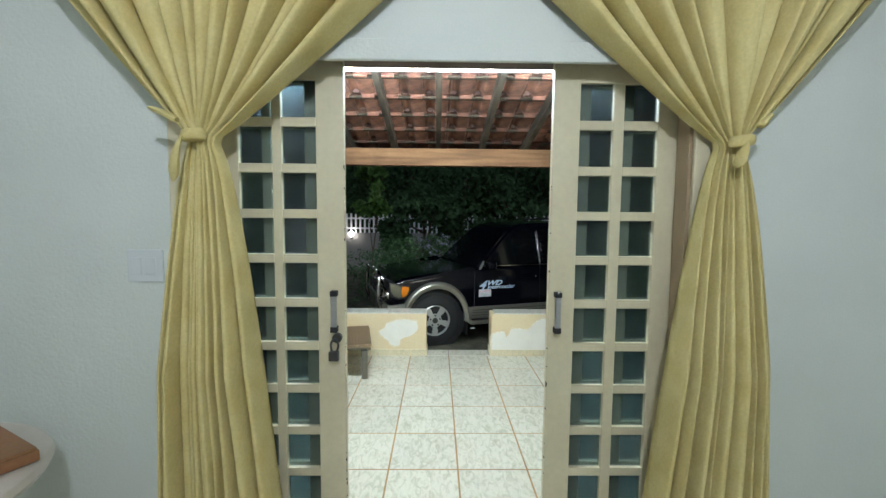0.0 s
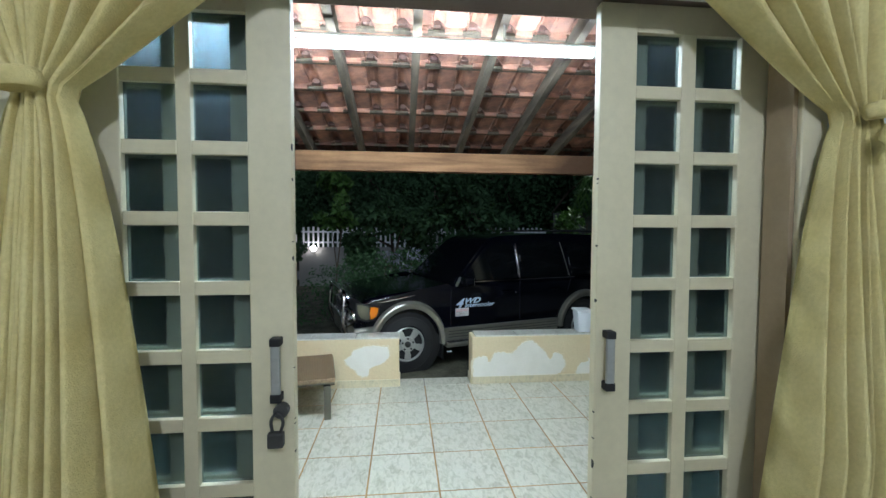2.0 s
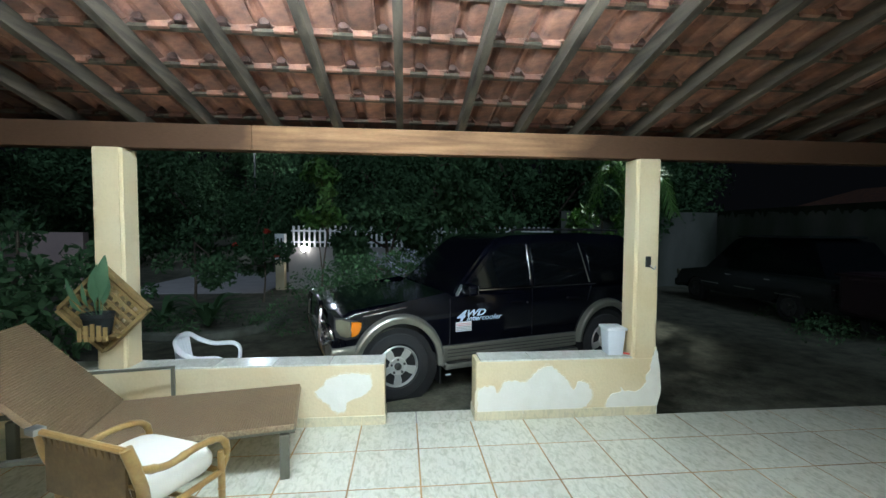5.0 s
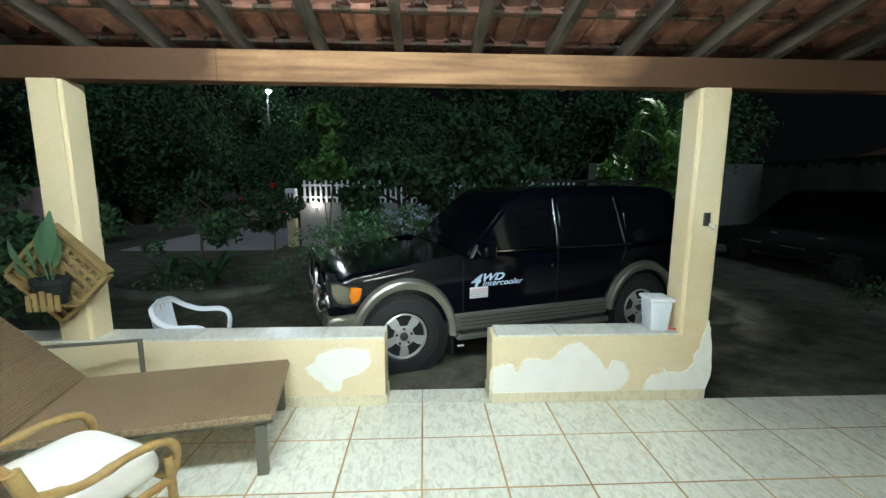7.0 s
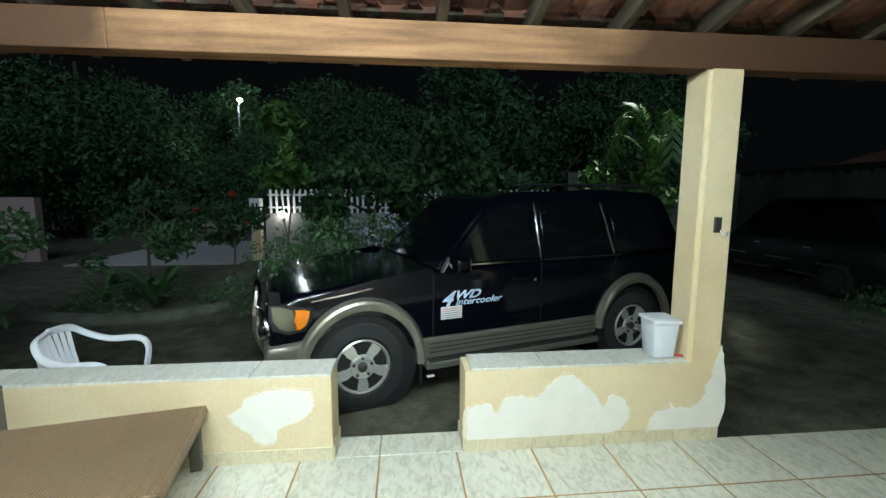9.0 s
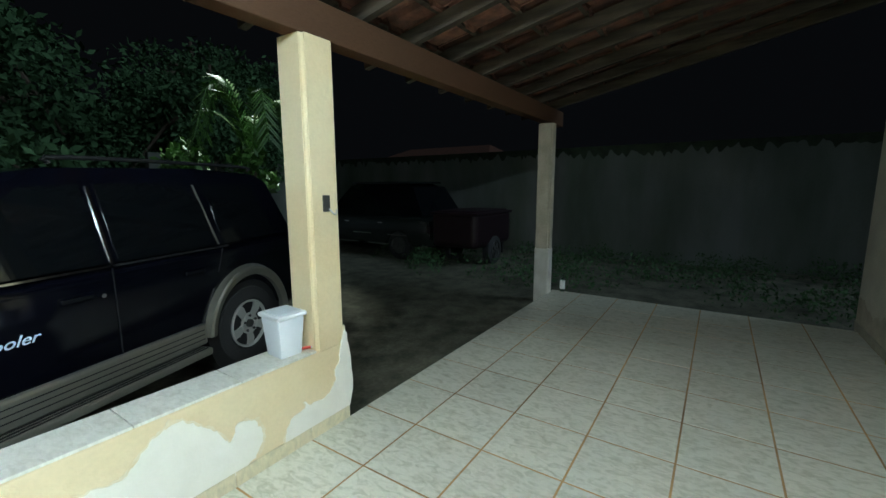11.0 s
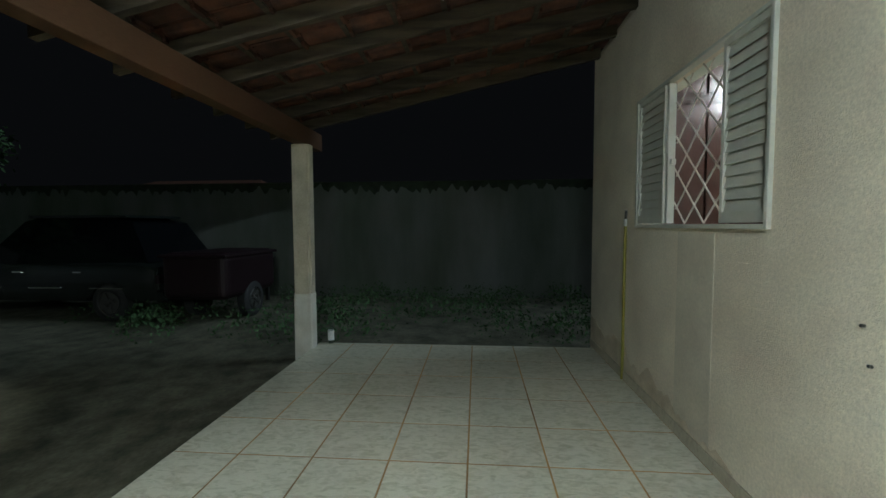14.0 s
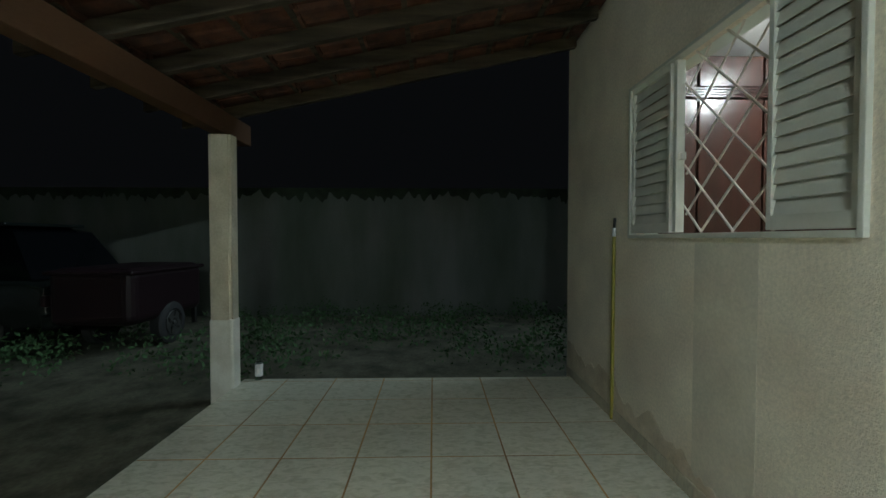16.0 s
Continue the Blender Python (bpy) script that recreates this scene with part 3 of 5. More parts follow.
# ---- window ----
def window():
    w = thing("window_1", "white-grey steel window with louvred leaves, half open, and a diamond grille", "window", kind="structure")
    y0, y1 = YO - 0.03, YO + 0.020
    f = 0.020
    for nm, a in (("frame_side", (WX0 - 0.002, WX0 + f, WZ0, WZ1)), ("frame_side", (WX1 - f, WX1 + 0.004, WZ0, WZ1)), ("frame_top", (WX0 + f, WX1 - f, WZ1 - f, WZ1)), ("frame_bottom", (WX0 + f, WX1 - f, WZ0, WZ0 + 0.024))):
        part(nm, boxed(a[0], a[1], y0, y1, a[2], a[3], bevel=0.003), M["metal_white"], w)
    for a, b in ((WX0 + f, 3.588), (4.235, WX1 - f)):
        leaf = part("louvre_leaf", bmesh.new(), M["metal_white"], w)
        a, b = a + 0.004, b - 0.002
        yl0, yl1 = (YO - 0.022, YO + 0.008)
        for s, e in ((a, a + 0.024), (b - 0.024, b)):
            part("stile", boxed(s, e, yl0, yl1, WZ0 + 0.03, WZ1 - f, bevel=0.002), M["metal_white"], leaf)
        zr0, zr1 = WZ0 + 0.085, WZ1 - f - 0.035
        part("bottom_rail", boxed(a + 0.024, b - 0.024, yl0, yl1 - 0.001, WZ0 + 0.03, zr0), M["metal_white"], leaf)
        part("top_rail", boxed(a + 0.024, b - 0.024, yl0, yl1 - 0.001, zr1, WZ1 - f), M["metal_white"], leaf)
        n = 14
        zs = [zr0 + (zr1 - zr0) * (k + 0.5) / n for k in range(n)]
        mid = (a + b) / 2
        for z in zs:
            part("slat", boxed(a + 0.024 - mid, b - 0.024 - mid, -0.002, 0.002, -0.0305, 0.0305), M["metal_white"], leaf, m=pose(mid, YO - 0.008, z, 13, 0, 0))
        part("backing", boxed(a + 0.002, b - 0.002, YO - 0.030, YO - 0.026, WZ0 + 0.03, WZ1 - f), M["brown_jamb"], leaf)
    for x in (4.214,):
        part("inner_stile", boxed(x - 0.014, x + 0.014, YO - 0.05, YO - 0.004, WZ0 + 0.03, WZ1 - f, bevel=0.002), M["metal_white"], w)
    part("catch", boxed(4.175, 4.199, YO - 0.045, YO - 0.015, 1.70, 1.74, bevel=0.004), M["metal_white"], w)
    # diamond grille behind the opening
    gz0, gz1, yg = WZ0 + 0.03, WZ1 - f, YO - 0.055
    pz, slope = 0.2145, 0.972
    for sgn in (1, -1):
        for k in range(-8, 9):
            pts = [(x, 1.545 + k * pz + sgn * slope * (x - 3.845)) for x in (3.50, 4.20)]
            (xa, za), (xb, zb) = pts
            lo, hi = gz0, gz1
            t0, t1 = 0.0, 1.0
            dz = zb - za
            ta, tb = sorted(((lo - za) / dz, (hi - za) / dz))
            t0, t1 = max(t0, ta), min(t1, tb)
            if t1 - t0 < 0.03:
                continue
            p = [(xa + (xb - xa) * t, yg + 0.006 * sgn, za + dz * t) for t in (t0, t1)]
            part("grille_bar", swept(p, 0.0055, 6), M["grille"], w)
    return w


window()
wd = thing("wardrobe", "glossy reddish-brown wooden wardrobe with upper doors", "wardrobe")
part("carcass", boxed(5.22, 5.78, -1.2, 1.40, 0.021, 2.70), M["wardrobe"], wd)
for k in range(5):
    a, b = -1.18 + k * 0.515, -1.18 + (k + 1) * 0.515 - 0.02
    part("door", boxed(5.198, 5.219, a, b, 0.12, 2.36, bevel=0.004), M["wardrobe"], wd)
    part("upper_door", boxed(5.198, 5.219, a, b, 2.46, 2.69, bevel=0.004), M["wardrobe"], wd)
for k in range(4):
    part("moulding", boxed(5.190, 5.2195, -1.2, 1.40, 2.375 + k * 0.02, 2.388 + k * 0.02, bevel=0.002), M["wardrobe"], wd)
conduit = thing("wall_pipe", "thin mustard-yellow pipe down the house wall", "pipe")
part("pipe", swept([(4.918, YO + 0.014, 0.0), (4.905, YO + 0.014, 1.30)], 0.012, 10), M["hose"], conduit)
part("connector", swept([(4.905, YO + 0.014, 1.30), (4.903, YO + 0.014, 1.36)], 0.014, 10), M["plastic_white"], conduit)
part("cable_end", swept([(4.903, YO + 0.014, 1.36), (4.898, YO + 0.012, 1.43)], 0.010, 8), M["black"], conduit)
structure("wall_patch", boxed(3.625, 4.025, YO - 0.002, YO + 0.0015, 0.085, 1.268), M["wall_out_darker"], "slightly darker rectangle of wall render under the window")
for x, z in ((2.767, 0.98), (2.734, 0.857)):
    tagged(part("wall_nail", swept([(x, YO - 0.01, z), (x, YO + 0.012, z + 0.003)], 0.006, 6), M["dark_metal"]), "small dark rusty nail stub in the house wall", "nail")

# ---- garden wall and far setting ----
structure("garden_wall", boxed(9.6, 9.8, -12, 26, -0.3, 2.2), M["garden_wall"], "tall stained grey boundary wall")
rm = random.Random(17)
bm, row = bmesh.new(), None
for k in range(520):
    y = -6 + k * 0.04
    z = 2.19 - max(0.01, 0.12 + 0.10 * noise.noise(Vector((y * 0.9, 3, 0))) + 0.16 * noise.noise(Vector((y * 7, 0, 0))) + 0.10 * rm.random() ** 3)
    q = [bm.verts.new((xx, y, zz)) for xx, zz in ((9.5955, 2.198), (9.5955, z), (9.605, z))]
    if row:
        for a, b in ((0, 1), (1, 2)):
            bm.faces.new((row[a], q[a], q[b], row[b]))
    row = q
part("mould_streaks", bm, M["mould"], bpy.data.objects["garden_wall"], "dark mould streaks running down from the coping")
structure("boundary_wall_tall", boxed(4.601, 9.59, 13.35, 13.5, -0.3, 2.15), M["street_wall"], "tall stained dark grey street wall")
structure("boundary_wall", boxed(-3.3, 4.6, 13.35, 13.5, -0.3, 1.06), M["concrete"], "low beige street wall below a white fence")
structure("driveway", boxed(-7.6, -3.75, 12.6, 18.0, -0.3, -0.105), M["pale_concrete"], "pale concrete driveway by the gate")
structure("hedge_bank", boxed(-60, 60, 70, 70.5, -0.3, 4.5), M["ground"])
structure("street_wall", boxed(-14.0, -8.7, 13.4, 13.6, -0.3, 1.45), M["pink_wall"], "dull pink rendered street wall")
fence = thing("picket_fence", "white picket fence on the street wall", "fence")
for k in range(52):
    x = -3.2 + k * 0.145
    part("picket", boxed(x, x + 0.055, 13.40, 13.43, 1.061, 1.66 + 0.01 * (k % 3)), M["white_paint"], fence)
part("rail", boxed(-3.25, 4.4, 13.432, 13.46, 1.18, 1.23), M["white_paint"], fence)
part("rail", boxed(-3.25, 4.4, 13.432, 13.46, 1.50, 1.55), M["white_paint"], fence)
post = thing("gate_post", "white-topped masonry gate post with two dark slots", "post")
part("shaft", boxed(-3.62, -3.38, 13.2, 13.42, -0.2, 0.70, bevel=0.01), M["cream"], post)
part("cap", boxed(-3.63, -3.37, 13.19, 13.43, 0.701, 1.44, bevel=0.01), M["white_paint"], post)
for x in (-3.56, -3.47):
    part("slot", boxed(x, x + 0.045, 13.184, 13.189, 1.12, 1.32), M["black"], post)
wl = thing("wall_lamp", "small white lamp on the street wall, lit", "lamp")
part("globe", lathe(bmesh.new(), [(0.01, -0.09), (0.07, -0.05), (0.09, 0), (0.07, 0.05), (0.01, 0.09)], 12), M["spot"], wl, m=pose(-2.85, 13.22, 1.03))
part("bracket", boxed(-2.87, -2.83, 13.22, 13.349, 0.90, 0.94), M["dark_metal"], wl)
sl = thing("street_lamp", "street lamp on a tall post, lit", "lamp")
part("pole", swept([(-9.9, 30, -0.2), (-9.9, 30, 7.0), (-9.7, 29.8, 7.4)], 0.07, 8), M["dark_metal"], sl)
part("head", lathe(bmesh.new(), [(0.02, -0.08), (0.12, -0.04), (0.14, 0.03), (0.03, 0.09)], 12), M["far_lamp"], sl, m=pose(-9.7, 29.7, 7.35))
lg = bpy.data.lights.new("neighbour_floodlight", "SPOT")
lg.energy, lg.color, lg.shadow_soft_size, lg.spot_size, lg.spot_blend = GARDEN, (0.95, 1.0, 0.88), 0.05, radians(34), 0.6
new("neighbour_floodlight", lg).matrix_basis = look((5.6, 10.6, 5.6), (3.95, 8.9, 1.9))
kerb = [(-5.2, 8.75), (-4.6, 8.15), (-3.9, 7.9), (-3.2, 7.85), (-2.7, 8.05), (-2.35, 8.5), (-2.3, 9.3)]
structure("kerb", swept(smooth_line([(x, y, -0.09) for x, y in kerb], 5), 0.10, 8), M["kerb"], "low curved concrete kerb of a planting bed")

# red clay roof of a house beyond the wall
hs = thing("neighbour_house", "low house with a clay-tiled roof beyond the wall", "house")
part("wall", boxed(18.5, 24, 12.5, 20, -0.3, 2.5), M["garden_wall"], hs)
bm = bmesh.new()
v = [bm.verts.new(p) for p in ((18, 12, 2.45), (24.5, 12, 2.45), (24.5, 20.5, 2.45), (18, 20.5, 2.45), (21.2, 13.5, 3.6), (21.2, 19, 3.6))]
for f in ((0, 1, 4), (1, 2, 5, 4), (2, 3, 5), (3, 0, 4, 5), (0, 3, 2, 1)):
    bm.faces.new([v[i] for i in f])
part("roof", bm, M["clay_dimmed"], hs)


# ---- plants ----
def leaf_cloud(name, blobs, n, size, mat, parent, seed, flat=0.6):
    """Many small bent leaves in and round a few uneven clumps."""
    r = np.random.default_rng(seed)
    w = np.array([b[3] ** 2 for b in blobs])
    idx = r.choice(len(blobs), n, p=w / w.sum())
    c = np.array([b[:3] for b in blobs])[idx]
    rad = np.array([b[3] for b in blobs])[idx]
    d = r.normal(size=(n, 3))
    d /= np.linalg.norm(d, axis=1)[:, None]
    pos = c + d * (rad * r.uniform(0.35, 1.0, n) ** 0.5 * r.uniform(0.75, 1.12, n))[:, None] * (1, 1, 0.85)
    a = r.normal(size=(n, 3)) + d * 0.8 + (0, 0, -0.3)
    a /= np.linalg.norm(a, axis=1)[:, None]
    b = np.cross(a, r.normal(size=(n, 3)))
    b /= np.linalg.norm(b, axis=1)[:, None]
    nn = np.cross(a, b)
    s = size * r.uniform(0.6, 1.4, n)[:, None]
    p = np.stack([pos - a * s * 0.5, pos + b * s * 0.22 - nn * s * 0.06, pos + a * s * 0.5 - nn * s * 0.12, pos - b * s * 0.22 - nn * s * 0.06], 1)
    i = np.arange(n) * 4
    faces = np.concatenate([np.stack([i, i + 1, i + 2], 1), np.stack([i, i + 2, i + 3], 1)])
    me = bpy.data.meshes.new(name)
    me.from_pydata(p.reshape(-1, 3).tolist(), [], faces.tolist())
    me.materials.append(mat)
    ob = new(name, me)
    ob.parent = parent
    return ob


def tree(name, label, x, y, h, crown, seed, n, size, mat, trunk=0.08, blobs=12, low=0.35):
    r = random.Random(seed)
    t = thing(name, label, "tree" if h > 2 else "bush", pose(x, y, -0.125))
    top = h * 0.8
    line = [(0, 0, -0.05), (r.uniform(-.1, .1), r.uniform(-.1, .1), top * 0.4), (r.uniform(-.2, .2), r.uniform(-.2, .2), top)]
    part("trunk", swept(smooth_line(line, 4), [trunk * (1 - 0.75 * k / 8) for k in range(9)], 8), M["bark"], t, smooth=True)
    bl = []
    for k in range(blobs):
        a, f = r.uniform(0, 6.28), r.uniform(0.2, 1)
        bx, by, bz = crown * f * math.cos(a), crown * f * math.sin(a), h * (low + (1 - low) * r.uniform(0.05, 1.0) * (1 - 0.35 * f))
        bl.append((bx, by, bz, crown * r.uniform(0.22, 0.45)))
        if k < 6:
            s = Vector(line[1]).lerp(Vector(line[2]), r.uniform(0, 0.9))
            part("limb", swept([s, s.lerp(Vector((bx, by, bz)), 0.55) + Vector((0, 0, 0.05 * h)), (bx, by, bz)], [trunk * 0.45, trunk * 0.3, trunk * 0.12], 6), M["bark"], t)
    leaf_cloud("crown", bl, n, size, mat, t, seed)
    return t


tree("tree", "slender young tree with small pale green leaves", -1.38, 8.2, 2.75, 0.42, 11, 800, 0.15, M["leaf"], 0.025, 12, 0.64)
tree("bush", "dense dark green bush beside the car", -0.55, 8.1, 1.45, 1.35, 12, 9000, 0.065, M["leaf_dark"], 0.03, 28, 0.1)
fl = tree("flowering_bush", "bush with small lilac flower heads", -0.1, 7.6, 1.45, 0.65, 13, 1800, 0.09, M["leaf_dark"], 0.03, 12, 0.3)
fw = leaf_cloud("flowers", [(-0.25, -0.2, 1.25, 0.18), (0.1, -0.25, 1.32, 0.15), (0.35, -0.1, 1.2, 0.16), (-0.05, -0.3, 1.05, 0.14)], 260, 0.05, M["leaf_lilac"], fl, 31)
tagged(fw, kind="stuff")
tree("tree", "leafy dark green garden tree", -0.35, 9.8, 2.6, 1.0, 41, 3600, 0.14, M["leaf_dark"], 0.07, 16, 0.15)
tree("tree", "leafy dark green garden tree", 1.3, 10.2, 3.3, 1.5, 14, 4800, 0.16, M["leaf_dark"], 0.09, 16)
tree("bush", "open dark green bush by the planting bed", -4.2, 9.9, 1.9, 0.9, 15, 1900, 0.12, M["leaf_dark"], 0.04, 12, 0.2)
tree("bush", "tall leafy bush lit by a lamp", 3.75, 9.0, 2.35, 0.75, 16, 2600, 0.13, M["leaf"], 0.05, 14, 0.3)
tree("bush", "dark leafy bush beyond the low wall", -4.9, 6.9, 1.9, 1.0, 17, 2600, 0.13, M["leaf_dark"], 0.05, 12, 0.1)
rb = tree("flowering_bush", "dark bush with a few red blossoms", -3.3, 11.2, 1.9, 0.7, 19, 1700, 0.11, M["leaf_dark"], 0.03, 10, 0.2)
tagged(leaf_cloud("blossoms", [(-0.45, -0.4, 1.35, 0.07), (0.25, -0.5, 1.65, 0.08), (0.4, -0.3, 1.1, 0.05)], 60, 0.07, M["red_plastic"], rb, 33), kind="stuff")
base = tree("tree", "tall dark tree in the night behind the fence", -2.4, 19.5, 7.5, 3.2, 18, 20000, 0.19, M["leaf_dark"], 0.2, 26, 0.08)
tagged(base, group="trees behind the fence")
for x, y, s, a in ((-12, 20, 1.1, 40), (-14.5, 23, 1.0, 100), (3.2, 19.5, 1.15, 200), (8.2, 18, 1.05, 300), (-13, 37, 1.6, 250), (-8, 38, 1.6, 80), (-18, 33, 1.5, 140), (-3, 33, 1.5, 200), (-6.3, 22.5, 0.75, 310), (-12.5, 13, 0.8, 10), (-15, 12, 1.0, 70), (-9, 8.2, 0.62, 130), (11, 21.5, 1.2, 20), (6.8, 14.8, 0.8, 60), (1.0, 15.5, 0.75, 170)):
    c = copy_thing(base, pose(x, y, -0.125, 0, 0, a) @ Matrix.Scale(1, 4))
    c.scale = (s, s, s)


def palm(x, y):
    p = thing("palm", "young palm with arching pinnate fronds", "palm", pose(x, y, -0.125))
    part("trunk", swept(smooth_line([(0, 0, 0), (0.03, 0.02, 0.9), (0.0, 0.05, 1.75)], 5), [0.09, 0.08, 0.075, 0.07, 0.065, 0.06, 0.06, 0.055, 0.055, 0.05, 0.05], 10), M["bark"], p)
    r = random.Random(9)
    for k in range(11):
        a = k * 2.4 + r.uniform(-.2, .2)
        up = r.uniform(1.1, 1.9)
        ln = r.uniform(0.55, 1.05)
        dx, dy = math.cos(a), math.sin(a)
        line = smooth_line([(0, 0.05, 1.72), (dx * ln * .3, dy * ln * .3, 1.72 + up * .6), (dx * ln * .75, dy * ln * .75, 1.75 + up * .75), (dx * ln * 1.1, dy * ln * 1.1, 1.6 + up * .35)], 6)
        bm = swept(line, [0.016 * (1 - 0.8 * i / len(line)) for i in range(len(line))], 5)
        for i in range(3, len(line) - 1):
            q, d = line[i], (line[i + 1] - line[i]).normalized()
            side = d.cross(Vector((0, 0, 1))).normalized()
            for sg in (1, -1):
                for f in (0, 0.5):
                    b0 = q + d * 0.1 * f
                    tip = b0 + side * sg * 0.17 + d * 0.20 - Vector((0, 0, 0.06))
                    v = [bm.verts.new(t) for t in (b0, b0 + d * 0.03, (b0 + tip) / 2 + d * 0.025, tip, (b0 + tip) / 2 - d * 0.012)]
                    bm.faces.new(v)
        part("frond", bm, M["leaf"], p)
    return p


palm(4.15, 8.7)


def agave(x, y, h, n, seed, label):
    r = random.Random(seed)
    t = thing("rosette_plant", label, "plant", pose(x, y, -0.125))
    for k in range(n):
        a, ln, up = r.uniform(0, 6.28), h * r.uniform(0.7, 1.2), r.uniform(0.5, 1.0)
        dx, dy = math.cos(a), math.sin(a)
        line = smooth_line([(0, 0, 0.05), (dx * ln * .35, dy * ln * .35, ln * up * .7), (dx * ln * .8, dy * ln * .8, ln * up * .75)], 5)
        part("leaf", swept(line, [0.045 * math.sin(0.35 + 2.6 * i / len(line)) + 0.004 for i in range(len(line))], 6, flat=0.15), M["leaf_dark"], t)
    return t


agave(-3.35, 8.6, 0.75, 22, 3, "long-leaved rosette plant in the kerbed bed")
agave(-4.3, 9.0, 0.6, 16, 5, "small rosette plant in the kerbed bed")
bm_grass = leaf_cloud("grass", [(rnd.uniform(6.2, 9.3), rnd.uniform(0, 9), -0.13, 0.45) for _ in range(60)] + [(rnd.uniform(-4.5, -2.5), rnd.uniform(8.2, 9.8), -0.12, 0.3) for _ in range(16)], 16000, 0.06, M["leaf_dark"], None, 77)
tagged(bm_grass, "rough dark grass tufts along the boundary wall", "grass", kind="stuff")


# ---- vehicles ----
def arc(cx, cz, r, a0, a1, n=12):
    return [(cx + r * math.cos(math.radians(a0 + (a1 - a0) * k / n)), cz + r * math.sin(math.radians(a0 + (a1 - a0) * k / n))) for k in range(n + 1)]


def wheel(parent, x, y, z, r, w, spokes=5, alloy="alloy"):
    """Tyre with tread grooves, rim, spokes and hub; outer face towards -y."""
    wh = part("wheel", lathe(bmesh.new(), [(r * .5, w * .9), (r * .62, w), (r * .9, w), (r, w * .85), (r, w * .15), (r * .92, 0.005), (r * .66, -0.005), (r * .58, 0.02), (r * .55, 0.05)], 40, "y"), M["rubber"], parent, smooth=True, m=pose(x, y, z))
    part("rim", lathe(bmesh.new(), [(r * .585, 0.02), (r * .60, -0.004), (r * .575, -0.010), (r * .54, 0.012), (r * .53, 0.075)], 40, "y"), M[alloy], wh, smooth=True)
    part("brake", lathe(bmesh.new(), [(r * .56, 0.09), (r * .56, 0.07), (r * .05, 0.07)], 24, "y"), M["black"], wh)
    for k in range(spokes):
        bm = bmesh.new()
        o = [(-0.036, r * .15), (0.036, r * .15), (0.030, r * .30), (0.031, r * .42), (0.045, r * .555), (-0.045, r * .555), (-0.031, r * .42), (-0.030, r * .30)]
        slab(bm, o, 0.0, 0.045, 0.011)
        part("spoke", bm, M[alloy], wh, m=pose(0, 0, 0, 0, 90 + 360 / spokes * k + 18, 0))
    part("hub", lathe(bmesh.new(), [(r * .27, 0.03), (r * .265, -0.004), (r * .235, -0.008), (r * .22, 0.008), (r * .02, 0.010)], 24, "y"), M[alloy], wh, smooth=True)
    part("centre_cap", lathe(bmesh.new(), [(r * .105, 0.012), (r * .10, -0.012), (r * .06, -0.02), (r * .01, -0.021)], 20, "y"), M["dark_metal"], wh, smooth=True)
    for k in range(5):
        part("wheel_nut", lathe(bmesh.new(), [(0.012, 0.01), (0.012, -0.012), (0.006, -0.016)], 6, "y"), M["dark_metal"], wh, m=pose(r * .20 * math.cos(1.2566 * k + 0.314), 0, r * .20 * math.sin(1.2566 * k + 0.314)))
    return wh


def text_mesh(body, size, mat, parent, m, shear=0.0, bold=0.0):
    cu = bpy.data.curves.new("lettering", "FONT")
    cu.body, cu.size, cu.shear, cu.extrude, cu.offset = body, size, shear, 0.0008, bold
    tmp = bpy.data.objects.new("lettering", cu)
    scene.collection.objects.link(tmp)
    bpy.context.view_layer.update()
    me = bpy.data.meshes.new_from_object(tmp.evaluated_get(bpy.context.evaluated_depsgraph_get()))
    bpy.data.objects.remove(tmp)
    me.materials.clear()
    me.materials.append(mat)
    ob = new("lettering", me)
    ob.parent, ob.matrix_basis = parent, m
    return ob


